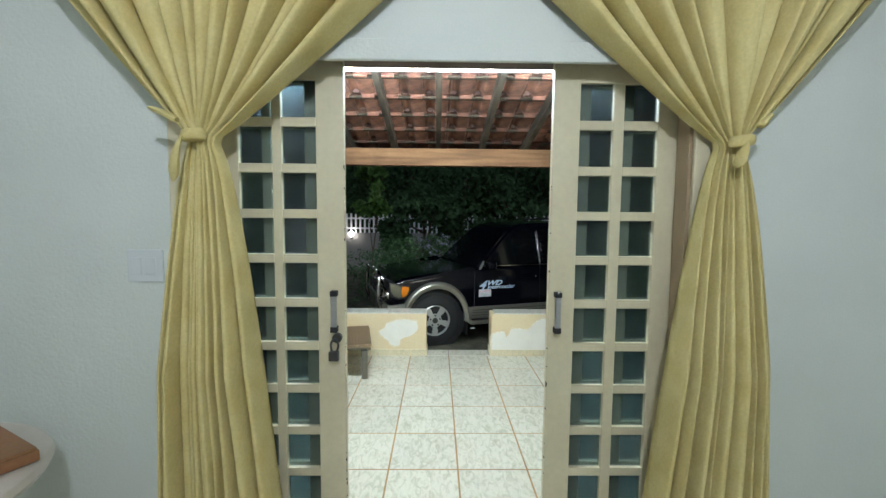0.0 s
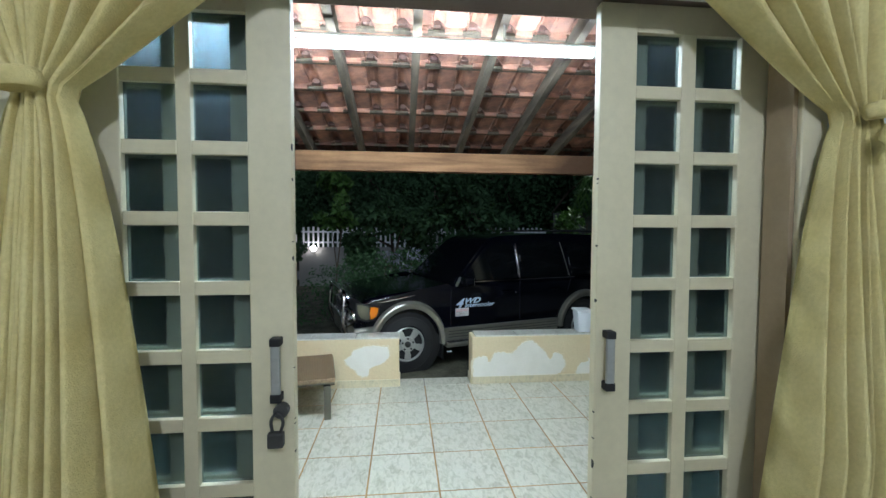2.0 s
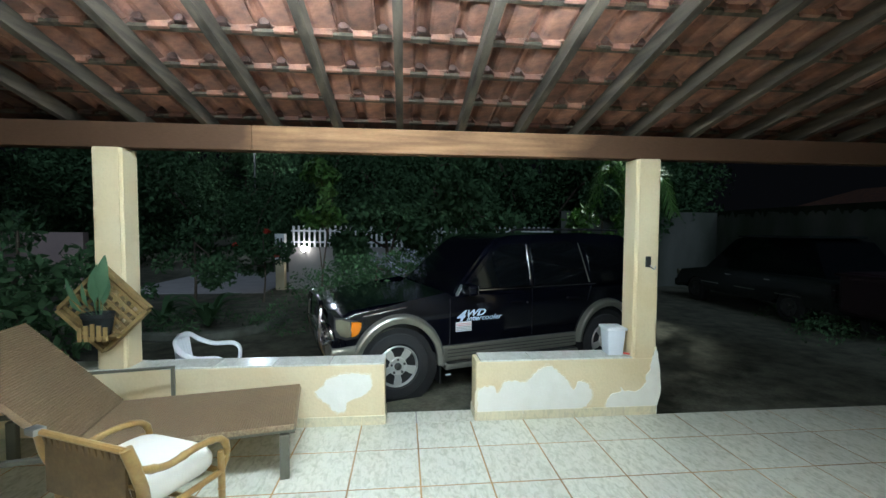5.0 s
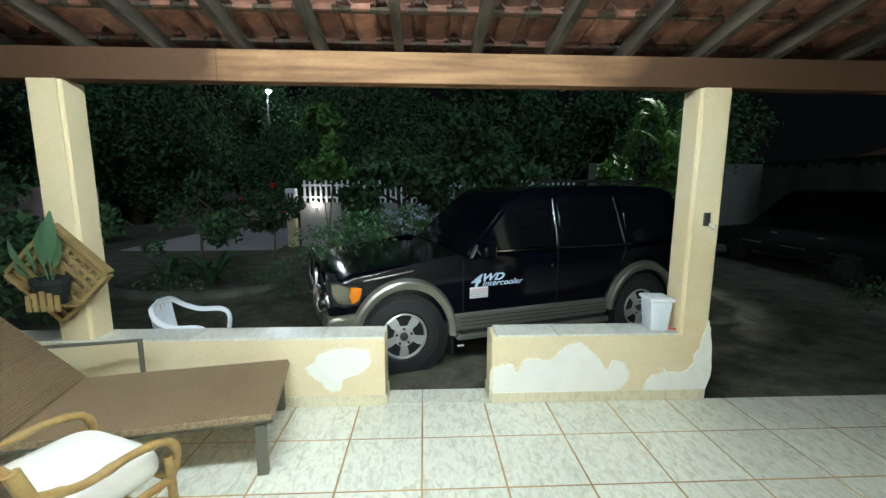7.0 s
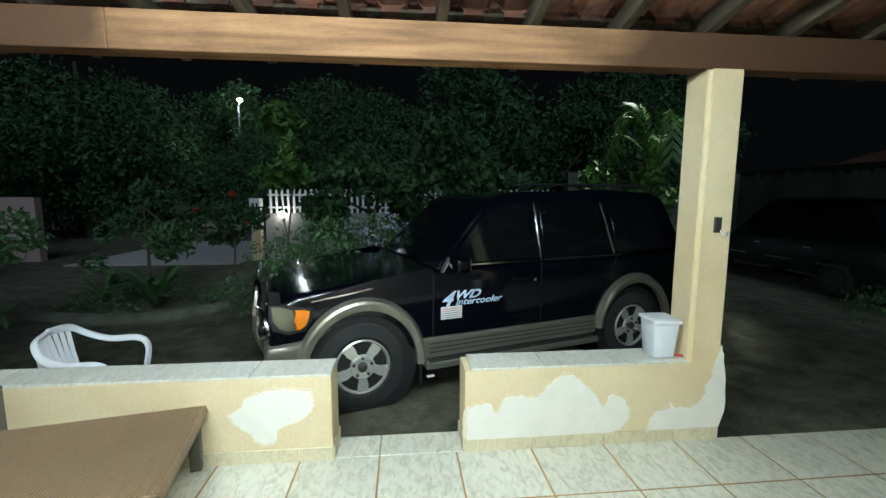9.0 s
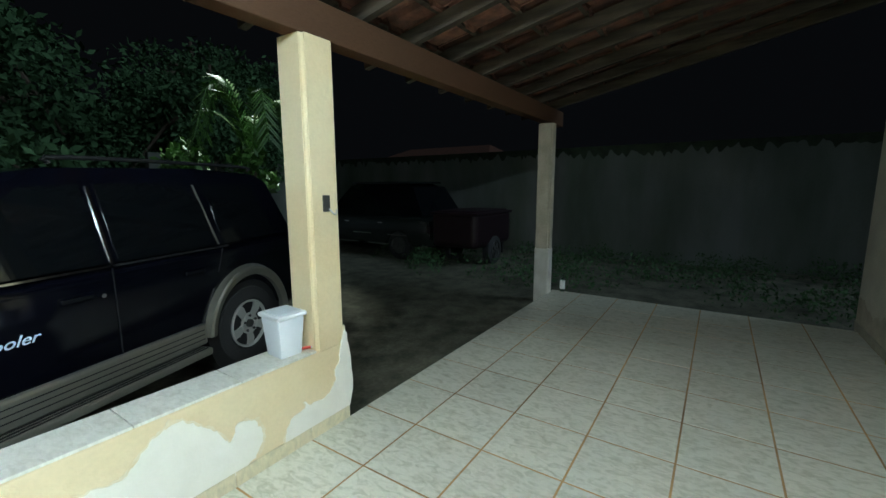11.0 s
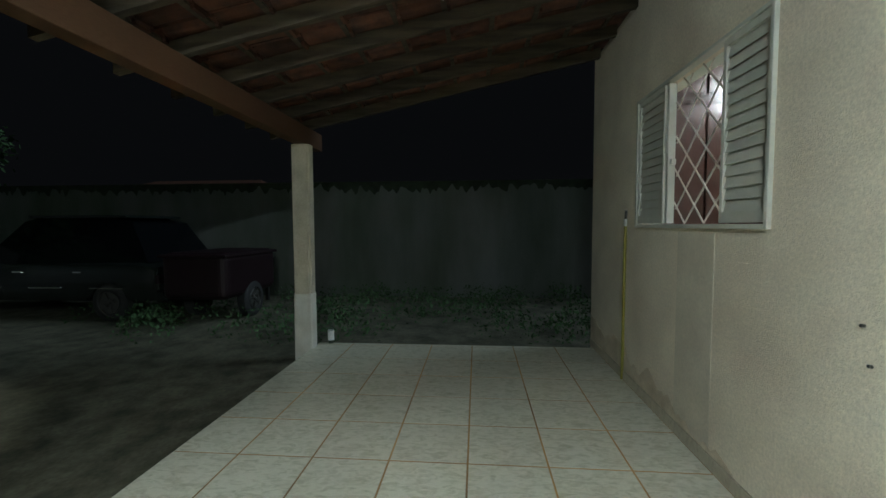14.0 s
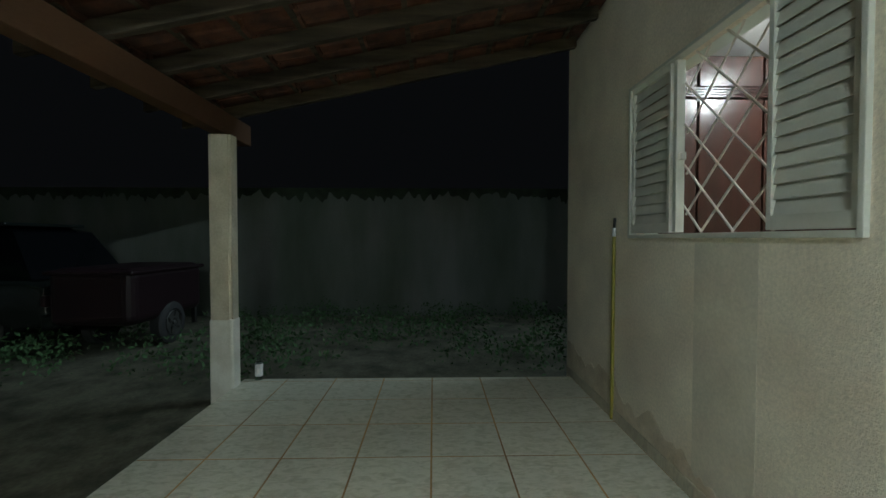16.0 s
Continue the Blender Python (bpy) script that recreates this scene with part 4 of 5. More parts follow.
def off_roader():
    """Local x runs from the front wheel backwards, y from the near side across, z up from the ground."""
    c = thing("off_road_car", "black five-door off-road car with grey lower trim, parked by the veranda", "car", pose(-0.12, 5.375, -0.125, 0, 0, 17.5))
    W, L = 1.70, 2.65
    ar = 0.435
    body = [(-0.618, 0.42), (-0.630, 0.62), (-0.592, 0.84), (-0.432, 0.925), (0.1, 0.985), (0.52, 1.00), (0.62, 1.03), (3.36, 1.06), (3.42, 0.95), (3.42, 0.42), (3.15, 0.36)]
    body += arc(L, 0.345, ar, 2, 178)
    body += [(L - ar - 0.02, 0.34), (ar + 0.02, 0.34)] + arc(0, 0.345, ar, 2, 178) + [(-ar - 0.03, 0.36)]
    part("body", slab(bmesh.new(), body[::-1], 0.02, W - 0.02, 0.05, seg=3), M["car_paint"], c, smooth=True)
    # cabin, narrower towards the roof
    def cabin(outline, base_in, top_in, z0, z1):
        bm = bmesh.new()
        f = lambda z: base_in + (top_in - base_in) * (z - z0) / (z1 - z0)
        a = [bm.verts.new((x, f(z), z)) for x, z in outline]
        b = [bm.verts.new((x, W - f(z), z)) for x, z in outline]
        bm.faces.new(a), bm.faces.new(b[::-1])
        n = len(a)
        for k in range(n):
            bm.faces.new((a[k], b[k], b[(k + 1) % n], a[(k + 1) % n]))
        return bm
    out = [(0.60, 1.03), (1.10, 1.52), (1.22, 1.60), (1.40, 1.635), (2.4, 1.665), (3.05, 1.64), (3.20, 1.58), (3.39, 1.05)]
    bm = cabin(out, 0.045, 0.21, 1.07, 1.64)
    bmesh.ops.bevel(bm, geom=[e for e in bm.edges if abs(e.verts[0].co.y - e.verts[1].co.y) < 0.2], offset=0.035, segments=3, affect="EDGES")
    part("cabin", bm, M["car_paint"], c, smooth=True)
    def side(z):
        return 0.045 + 0.165 * (z - 1.07) / 0.57
    def pane(name, pts, mat, d=0.006, parent=c):
        bm = bmesh.new()
        a = [bm.verts.new((x, side(z) - d, z)) for x, z in pts]
        b = [bm.verts.new((x, side(z) + 0.01, z)) for x, z in pts]
        bm.faces.new(a), bm.faces.new(b[::-1])
        for k in range(len(a)):
            bm.faces.new((a[k], b[k], b[(k + 1) % len(a)], a[(k + 1) % len(a)]))
        return part(name, bm, mat, parent)
    pane("side_window", [(0.76, 1.070), (1.13, 1.44), (1.26, 1.53), (1.545, 1.545), (1.545, 1.070)], M["car_glass"])
    pane("side_window", [(1.63, 1.07), (1.63, 1.55), (2.22, 1.56), (2.36, 1.40), (2.36, 1.07)], M["car_glass"])
    pane("side_window", [(2.45, 1.07), (2.45, 1.40), (2.36, 1.55), (2.95, 1.54), (3.09, 1.085)], M["car_glass"])
    pane("pillar_strip", [(1.577, 1.055), (1.577, 1.53), (1.593, 1.53), (1.593, 1.055)], M["chrome"], 0.010)
    pane("window_strip", [(0.80, 1.047), (0.80, 1.059), (1.57, 1.059), (1.57, 1.047)], M["chrome"], 0.012)
    pane("window_strip", [(1.60, 1.047), (1.60, 1.057), (2.5, 1.057), (2.5, 1.047)], M["black"], 0.012)
    pane("rear_strip", [(2.405, 1.075), (2.33, 1.54), (2.34, 1.54), (2.415, 1.075)], M["car_trim"], 0.009)
    bm = bmesh.new()
    v = [bm.verts.new(p) for p in ((0.66, 0.14, 1.07), (0.66, W - 0.14, 1.07), (1.105, W - 0.24, 1.485), (1.105, 0.24, 1.485))]
    q = [bm.verts.new(p.co + Vector((-0.012, 0, 0.012))) for p in v]
    bm.faces.new(q)
    for k in range(4):
        bm.faces.new((v[k], v[(k + 1) % 4], q[(k + 1) % 4], q[k]))
    part("windscreen", bm, M["car_glass"], c)
    # seams of doors
    for pts in ([(0.56, 0.46), (0.56, 0.98)], [(1.57, 0.50), (1.57, 1.04)], [(2.36, 0.86), (2.42, 1.04)], [(2.16, 0.46), (2.30, 0.74)]):
        part("door_seam", swept([(x, 0.019, z) for x, z in pts], 0.005, 4), M["black"], c)
    part("door_seam", swept([(0.56, 0.019, 0.46), (2.16, 0.019, 0.46)], 0.005, 4), M["black"], c)
    for x in (1.36, 2.14):
        part("door_handle", boxed(x - 0.085, x + 0.085, 0.002, 0.03, 0.885, 0.925, bevel=0.01), M["car_paint"], c)
    part("keyhole", lathe(bmesh.new(), [(0.014, 0.02), (0.013, 0.010)], 10, "y"), M["chrome"], c, m=pose(1.50, 0.0, 0.89))
    # trim
    for x in (0, L):
        bm = bmesh.new()
        o = arc(x, 0.345, 0.525, 176 if x else 184, -4 if not x else 2, 22)
        i = arc(x, 0.345, 0.430, 176 if x else 184, -4 if not x else 2, 22)
        for a, b, y0, y1 in ((o, i, -0.035, 0.06),):
            ring = []
            for (ox, oz), (ix, iz) in zip(o, i):
                ox, ix = x + (ox - x) * 0.93 + 0.012, x + (ix - x) * 0.94 + 0.012
                mx, mz = (ox * .55 + ix * .45), (oz * .55 + iz * .45)
                ring.append([bm.verts.new(p) for p in ((ox, 0.025, oz), (mx * .5 + ox * .5, -0.028, mz * .5 + oz * .5), (mx, -0.038, mz), (ix, -0.022, iz), (ix, 0.10, iz))])
            for r1, r2 in zip(ring, ring[1:]):
                for k in range(4):
                    bm.faces.new((r1[k], r1[k + 1], r2[k + 1], r2[k]))
        part("wheel_arch", bm, M["car_trim"], c, "silver-grey flared wheel arch", smooth=True)
    part("sill_panel", boxed(0.47, 2.18, -0.012, 0.06, 0.34, 0.50, bevel=0.018), M["car_trim"], c)
    for k in range(3):
        part("sill_groove", boxed(0.52, 2.15, -0.016, -0.0125, 0.385 + 0.035 * k, 0.390 + 0.035 * k), M["black"], c)
    part("side_step", boxed(0.47, 2.15, -0.085, 0.05, 0.275, 0.332, bevel=0.016), M["car_trim"], c)
    for k in range(3):
        part("step_rib", boxed(0.50, 2.12, -0.07 + 0.03 * k, -0.058 + 0.03 * k, 0.3322, 0.337), M["black"], c)
    part("mud_flap", boxed(0.44, 0.455, 0.0, 0.2, 0.12, 0.36), M["black"], c)
    part("step_end", boxed(0.47, 0.53, -0.085, -0.06, 0.222, 0.236, bevel=0.004), M["plastic_white"], c)
    part("bonnet_strip", swept(smooth_line([(-0.345, 0.016, 0.868), (-0.12, 0.014, 0.898), (0.087, 0.014, 0.928)], 4), 0.007, 6), M["chrome"], c)
    part("mirror", boxed(0.68, 0.80, -0.16, 0.02, 1.02, 1.135, bevel=0.03), M["car_paint"], c)
    part("mirror_glass", boxed(0.8002, 0.804, -0.145, -0.01, 1.04, 1.12), M["chrome"], c)
    part("mirror_mount", slab(bmesh.new(), [(0.625, 1.01), (0.642, 1.01), (0.705, 1.118), (0.69, 1.122)], -0.002, 0.05), M["steel"], c)
    # nose
    part("bumper", slab(bmesh.new(), [(-0.650, 0.38), (-0.662, 0.50), (-0.643, 0.585), (-0.40, 0.60), (-0.413, 0.50), (-0.438, 0.38)], -0.015, W + 0.015, 0.05, seg=3), M["car_trim"], c, smooth=True)
    lens = [(-0.605, 0.862), (-0.54, 0.855), (-0.462, 0.824), (-0.452, 0.75), (-0.458, 0.682), (-0.50, 0.674), (-0.56, 0.70), (-0.598, 0.76)]
    part("headlamp", slab(bmesh.new(), lens, 0.008, 0.38, 0.015), M["lens"], c, "clear yellowed headlamp", smooth=True)
    part("headlamp", slab(bmesh.new(), lens, W - 0.38, W - 0.008, 0.015), M["lens"], c, "clear yellowed headlamp", smooth=True)
    amber = [(-0.456, 0.822), (-0.40, 0.822), (-0.356, 0.808), (-0.362, 0.76), (-0.385, 0.708), (-0.42, 0.684), (-0.456, 0.682), (-0.449, 0.75)]
    part("lamp_surround", slab(bmesh.new(), [(-0.615, 0.885), (-0.45, 0.845), (-0.335, 0.83), (-0.345, 0.74), (-0.39, 0.665), (-0.50, 0.650), (-0.60, 0.69), (-0.622, 0.78)], 0.012, 0.40, 0.01), M["black"], c, smooth=True)
    part("indicator", slab(bmesh.new(), amber, 0.001, 0.10, 0.012), M["amber"], c, "orange front indicator", smooth=True)
    bm = bmesh.new()
    g = bmesh.ops.create_grid(bm, x_segments=9, y_segments=9, size=0.5)
    for v in bm.verts:
        a, b = v.co.x + 0.5, v.co.y + 0.5
        n_ = noise.noise(Vector((a * 5, b * 5, 2)))
        v.co = Vector((-0.632 - 0.035 * math.sin(math.pi * b) + 0.10 * (1 - a) ** 2 + 0.030 * n_, 0.02 + 0.34 * a, 0.59 + 0.20 * b - 0.05 * (1 - a) * b))
    bmesh.ops.solidify(bm, geom=bm.faces[:], thickness=0.006)
    part("bumper_corner", bm, M["chrome"], c, "dented bright metal bumper corner")
    grille = part("grille", boxed(-0.640, -0.618, 0.40, W - 0.40, 0.63, 0.80, bevel=0.01), M["chrome"], c)
    for k in range(4):
        part("slat", boxed(-0.646, -0.641, 0.42, W - 0.42, 0.65 + 0.036 * k, 0.665 + 0.036 * k), M["black"], grille)
    bar = part("bull_bar", swept(smooth_line([(-0.637, 0.30, 0.40), (-0.707, 0.30, 0.60), (-0.694, 0.32, 0.90), (-0.682, 0.5, 0.97), (-0.682, W - 0.5, 0.97), (-0.694, W - 0.32, 0.90), (-0.707, W - 0.30, 0.60), (-0.637, W - 0.30, 0.40)], 6), 0.028, 10), M["chrome"], c, smooth=True)
    part("cross_tube", swept([(-0.704, 0.30, 0.66), (-0.704, W - 0.30, 0.66)], 0.022, 10), M["chrome"], bar, smooth=True)
    part("side_tube", swept(smooth_line([(-0.701, 0.31, 0.80), (-0.650, 0.10, 0.78), (-0.624, 0.06, 0.66), (-0.662, 0.30, 0.56)], 6), 0.018, 8), M["chrome"], bar, smooth=True)
    lamp_ = part("fog_lamp", lathe(bmesh.new(), [(0.075, 0.05), (0.08, 0.0), (0.06, -0.012)], 20, "x"), M["chrome"], c, m=pose(-0.682, 0.42, 0.50))
    part("roof_rail", swept(smooth_line([(1.45, 0.24, 1.66), (1.55, 0.24, 1.70), (2.9, 0.24, 1.70), (3.0, 0.24, 1.66)], 4), 0.014, 8), M["black"], c)
    part("tail_lamp", boxed(3.36, 3.43, 0.03, 0.20, 0.80, 1.02, bevel=0.01), M["red_plastic"], c)
    part("rear_bumper", boxed(3.30, 3.52, -0.01, W + 0.01, 0.42, 0.60, bevel=0.04), M["car_trim"], c)
    part("spare_wheel", lathe(bmesh.new(), [(0.1, 0.18), (0.33, 0.16), (0.34, 0.02), (0.3, 0.0)], 28, "x"), M["rubber"], c, m=pose(3.43, W / 2, 0.85))
    for x in (0, L):
        wheel(c, x, 0.015, 0.345, 0.345, 0.225)
        o = wheel(c, x, W - 0.015, 0.345, 0.345, 0.225)
        o.matrix_basis = pose(x, W - 0.015, 0.345, 0, 0, 180)
        part("wheel_house", lathe(bmesh.new(), [(0.43, 0.03), (0.43, 0.5), (0.2, 0.52)], 24, "y"), M["black"], c, m=pose(x, 0.0, 0.345))
    # lettering on the door
    text_mesh("4", 0.155, M["decal"], c, pose(0.622, 0.012, 0.742, 90, 0, 0) @ Matrix.Diagonal((1.12, 1, 1, 1)), 0.45, 0.005)
    text_mesh("WD", 0.092, M["decal"], c, pose(0.728, 0.012, 0.788, 90, 0, 0) @ Matrix.Diagonal((1.38, 1, 1, 1)), 0.45, 0.003)
    text_mesh("Intercooler", 0.076, M["decal"], c, pose(0.742, 0.012, 0.738, 90, 0, 0) @ Matrix.Diagonal((1.2, 1, 1, 1)), 0.35, 0.001)
    card = part("sticker", boxed(0.624, 0.805, 0.012, 0.018, 0.632, 0.732), M["decal_white"], c, "white striped sticker")
    for k in range(5):
        part("stripe", boxed(0.627, 0.802, 0.010, 0.0118, 0.642 + 0.017 * k, 0.648 + 0.017 * k), M["decal_red"] if k > 2 else M["car_trim"], card)
    return c


off_roader()


def dark_car(name, label, mat, m, L=4.1, W=1.62, H=1.45, box_back=False):
    c = thing(name, label, "car", m)
    s = L / 4.1
    body = [(-0.72, 0.30), (-0.74, 0.55), (-0.55, 0.74), (0.35, 0.86), (3.05, 0.90), (3.30, 0.82), (3.34, 0.35), (2.95, 0.28)] + arc(2.5, 0.29, 0.36, 2, 178) + arc(0, 0.29, 0.36, 2, 178)
    part("body", slab(bmesh.new(), [(x * s, z) for x, z in body][::-1], 0, W, 0.06, seg=3), mat, c, smooth=True)
    cab = [(0.30, 0.86), (0.95, H - 0.08), (1.25, H), (2.3, H), (2.75, H - 0.1), (3.12, 0.9)]
    bm = bmesh.new()
    f = lambda z: 0.04 + 0.2 * (z - 0.86) / (H - 0.86)
    a = [bm.verts.new((x * s, f(z), z)) for x, z in cab]
    b = [bm.verts.new((x * s, W - f(z), z)) for x, z in cab]
    bm.faces.new(a), bm.faces.new(b[::-1])
    for k in range(len(a)):
        bm.faces.new((a[k], b[k], b[(k + 1) % len(a)], a[(k + 1) % len(a)]))
    part("cabin", bm, M["car_glass"], c)
    part("roof", boxed(1.0 * s, 2.65 * s, 0.22, W - 0.22, H - 0.03, H + 0.012, bevel=0.01), mat, c)
    for x in (0, 2.5 * s):
        wheel(c, x, 0.0, 0.29, 0.29, 0.19, alloy="dark_metal")
        wheel(c, x, W, 0.29, 0.29, 0.19).matrix_basis = pose(x, W, 0.29, 0, 0, 180)
    for x0, x1, mt in ((-0.72 * s, -0.60 * s, M["lens"]), (3.25 * s, 3.33 * s, M["maroon"])):
        part("lamp", boxed(x0, x1, -0.005, 0.25, 0.58, 0.72, bevel=0.02), mt, c)
        part("lamp", boxed(x0, x1, W - 0.25, W + 0.005, 0.58, 0.72, bevel=0.02), mt, c)
    for x in (0.95, 1.95):
        part("door_handle", boxed(x * s, x * s + 0.14, -0.02, 0.01, 0.74, 0.765, bevel=0.005), M["chrome"], c)
    for x in (0.2, 1.2, 2.2):
        part("side_strip", boxed(x * s, x * s + 0.55, -0.016, 0.0, 0.50, 0.525, bevel=0.008), M["chrome"], c)
    part("bumper", boxed(-0.80 * s, -0.62 * s, -0.01, W + 0.01, 0.28, 0.48, bevel=0.04), mat, c)
    part("bumper", boxed(3.24 * s, 3.42 * s, -0.01, W + 0.01, 0.30, 0.50, bevel=0.04), mat, c)
    return c


dark_car("hatchback_car", "black hatchback car parked in the dark by the boundary wall", M["car2_paint"], pose(7.1, 10.9, -0.125, 0, 0, -90), 4.1, 1.62, 1.6)
# trailer shape stands in for the low rear of a parked vehicle
mc = thing("trailer", "dark maroon box on wheels standing in for a parked vehicle's rear", "trailer", pose(6.95, 6.45, -0.125))
part("tub", boxed(0, 1.5, 0, 1.0, 0.36, 1.06, bevel=0.12, seg=4), M["maroon"], mc)
part("rail", boxed(-0.02, 1.52, -0.02, 1.02, 0.98, 1.03, bevel=0.02), M["maroon"], mc)
for y in (0.0, 1.0):
    w_ = wheel(mc, 0.75, 0, 0.28, 0.28, 0.16, alloy="dark_metal")
    w_.matrix_basis = pose(0.75, -0.02 if y == 0 else 1.02, 0.28, 0, 0, 0 if y == 0 else 180)
part("drawbar", boxed(1.5, 2.2, 0.46, 0.54, 0.44, 0.50), M["dark_metal"], mc)
part("prop", boxed(2.1, 2.16, 0.47, 0.53, 0.0, 0.45), M["dark_metal"], mc)


# ---- veranda furniture ----
def sun_lounger():
    t = thing("sun_lounger", "brown woven sun lounger on a grey metal frame, back raised", "lounger", pose(-0.815, 4.30, 0, 0, 0, 180 + 11))
    hw, z, hx = 0.335, 0.335, 1.18
    for s in (-1, 1):
        part("side_rail", boxed(0.0, 1.95, s * hw - 0.018, s * hw + 0.018, z - 0.038, z - 0.012, bevel=0.004), M["lounger_metal"], t)
        for x in (0.06, 1.80):
            part("leg", boxed(x - 0.028, x + 0.028, s * (hw - 0.004) - 0.022, s * (hw - 0.004) + 0.022, 0, z - 0.051, bevel=0.004), M["lounger_metal"], t)
        if s > 0:
            continue
        arm = part("armrest", boxed(0.86, 1.42, s * (hw + 0.025) - 0.012, s * (hw + 0.025) + 0.012, 0.548, 0.566, bevel=0.004), M["lounger_metal"], t)
        part("arm_post", boxed(0.862, 0.886, s * (hw + 0.025) - 0.012, s * (hw + 0.025) + 0.012, z - 0.05, 0.547, bevel=0.003), M["lounger_metal"], arm)
    part("end_rail", boxed(0.0, 0.03, -hw, hw, z - 0.05, z - 0.014), M["lounger_metal"], t)
    def sling(ln):
        """Close cross ribs of woven strap with a rolled edge."""
        bm = bmesh.new()
        n = int(ln / 0.015)
        prof = []
        for k in range(n + 1):
            x = ln * k / n
            prof += [(x, 0.0), (x + ln / n * 0.5, 0.0055)]
        a = [bm.verts.new((x, -hw - 0.012, zz)) for x, zz in prof]
        b = [bm.verts.new((x, hw + 0.012, zz)) for x, zz in prof]
        for k in range(len(a) - 1):
            bm.faces.new((a[k], a[k + 1], b[k + 1], b[k]))
        for s in (-1, 1):
            r = [bm.verts.new((x, s * (hw + 0.018), -0.03)) for x, zz in prof]
            q = a if s < 0 else b
            for k in range(len(a) - 1):
                bm.faces.new((q[k], q[k + 1], r[k + 1], r[k]))
        v = [bm.verts.new(p) for p in ((-0.01, -hw - 0.012, -0.03), (-0.01, hw + 0.012, -0.03))]
        bm.faces.new((a[0], b[0], v[1], v[0]))
        box(bm, 0.002, ln, -hw, hw, -0.03, -0.005)
        return bm
    part("seat", sling(hx - 0.01), M["wicker"], t, m=pose(0, 0, z + 0.012))
    part("edge_weave", boxed(0.0, hx - 0.02, hw + 0.0185, hw + 0.026, z - 0.018, z + 0.016, bevel=0.003), M["sling_edge"], t, "paler woven edge strip")
    back = part("backrest", sling(0.78), M["wicker"], t, m=pose(hx, 0, z + 0.02, 0, -47, 0))
    part("back_frame", boxed(0, 0.78, -hw, hw, -0.045, -0.031), M["lounger_metal"], back)
    part("strut", swept([(hx + 0.4, 0.2, z + 0.40), (hx + 0.65, 0.2, z - 0.02)], 0.012, 8), M["lounger_metal"], t)
    return t


sun_lounger()


def rattan_chair():
    t = thing("rattan_armchair", "bamboo-framed rattan armchair with a white seat cushion", "chair", pose(-1.335, 3.375, 0, 0, 0, -23))
    R = M["rattan"]
    w, d, e = 0.265, 0.25, 0.145
    for s in (-1, 1):
        leg = part("leg", swept([(s * w, d, 0), (s * w, d, 0.30), (s * (w + 0.005), d - 0.01, 0.44)], [0.017, 0.018, 0.016], 10), R, t, smooth=True)
        for z in (0.08, 0.24, 0.40):
            part("node", lathe(bmesh.new(), [(0.016, -0.008), (0.0205, 0), (0.016, 0.008)], 10), R, leg, m=pose(s * w, d, z))
        part("back_leg", swept(smooth_line([(s * w, -e, 0), (s * w, -e, 0.4), (s * (w + 0.015), -e - 0.04, 0.56), (s * w, -e - 0.07, 0.68)], 5), 0.024, 10), R, t, smooth=True)
        arm = part("armrest", swept(smooth_line([(s * w, d, 0.33), (s * (w + 0.006), d + 0.03, 0.43), (s * (w + 0.008), d - 0.015, 0.505), (s * (w + 0.01), d - 0.14, 0.53), (s * (w + 0.01), -0.05, 0.525), (s * (w + 0.012), -e - 0.04, 0.575)], 6), [0.0205 if k % 6 == 3 else 0.0170 for k in range(31)], 10), R, t, smooth=True)
        part("seat_rail", swept([(s * w, -e, 0.33), (s * w, d, 0.33)], 0.016, 8), R, t)
        part("brace", swept(smooth_line([(s * w, d, 0.12), (s * w, 0.08, 0.22), (s * w, -e, 0.12)], 5), 0.011, 8), R, t)
    for y, z in ((d, 0.33), (-e, 0.33), (d, 0.14), (-e - 0.07, 0.67), (-e - 0.03, 0.50)):
        part("cross_rail", swept([(-w, y, z), (w, y, z)], 0.015, 8), R, t)
    weave = part("back_weave", boxed(-w + 0.02, w - 0.02, -e - 0.062, -e - 0.052, 0.40, 0.65), M["cane_dark"], t)
    for k in range(13):
        x = -w + 0.03 + k * (2 * w - 0.06) / 12
        part("cane", swept([(x, -e, 0.36), (x, -e - 0.035, 0.52), (x, -e - 0.07, 0.67)], 0.009, 6), M["cane_dark"], weave)
    bm = bmesh.new()
    rows = []
    for a in range(13):
        la = -math.pi / 2 + math.pi * a / 12
        ring = []
        for b in range(40):
            lo = 2 * math.pi * b / 40
            sq = lambda v, p: math.copysign(abs(v) ** p, v)
            ring.append(bm.verts.new(((w - 0.004) * sq(math.cos(la), 0.35) * sq(math.cos(lo), 0.42), 0.056 + 0.205 * sq(math.cos(la), 0.35) * sq(math.sin(lo), 0.42), 0.405 + 0.062 * sq(math.sin(la), 0.75) + (0.022 * math.cos(lo) ** 2 * 0 if la < 0 else 0.028 * (1 - math.cos(la)) ))))
        rows.append(ring)
    for p_, q_ in zip(rows, rows[1:]):
        for k in range(40):
            bm.faces.new((p_[k], p_[(k + 1) % 40], q_[(k + 1) % 40], q_[k]))
    bmesh.ops.remove_doubles(bm, verts=bm.verts[:], dist=1e-4)
    part("cushion", bm, M["cushion"], t, "plump white seat cushion", smooth=True)
    part("tag", boxed(-w - 0.045, -w + 0.02, -e - 0.10, -e - 0.05, 0.66, 0.69, bevel=0.004), M["steel"], t)
    return t


rattan_chair()


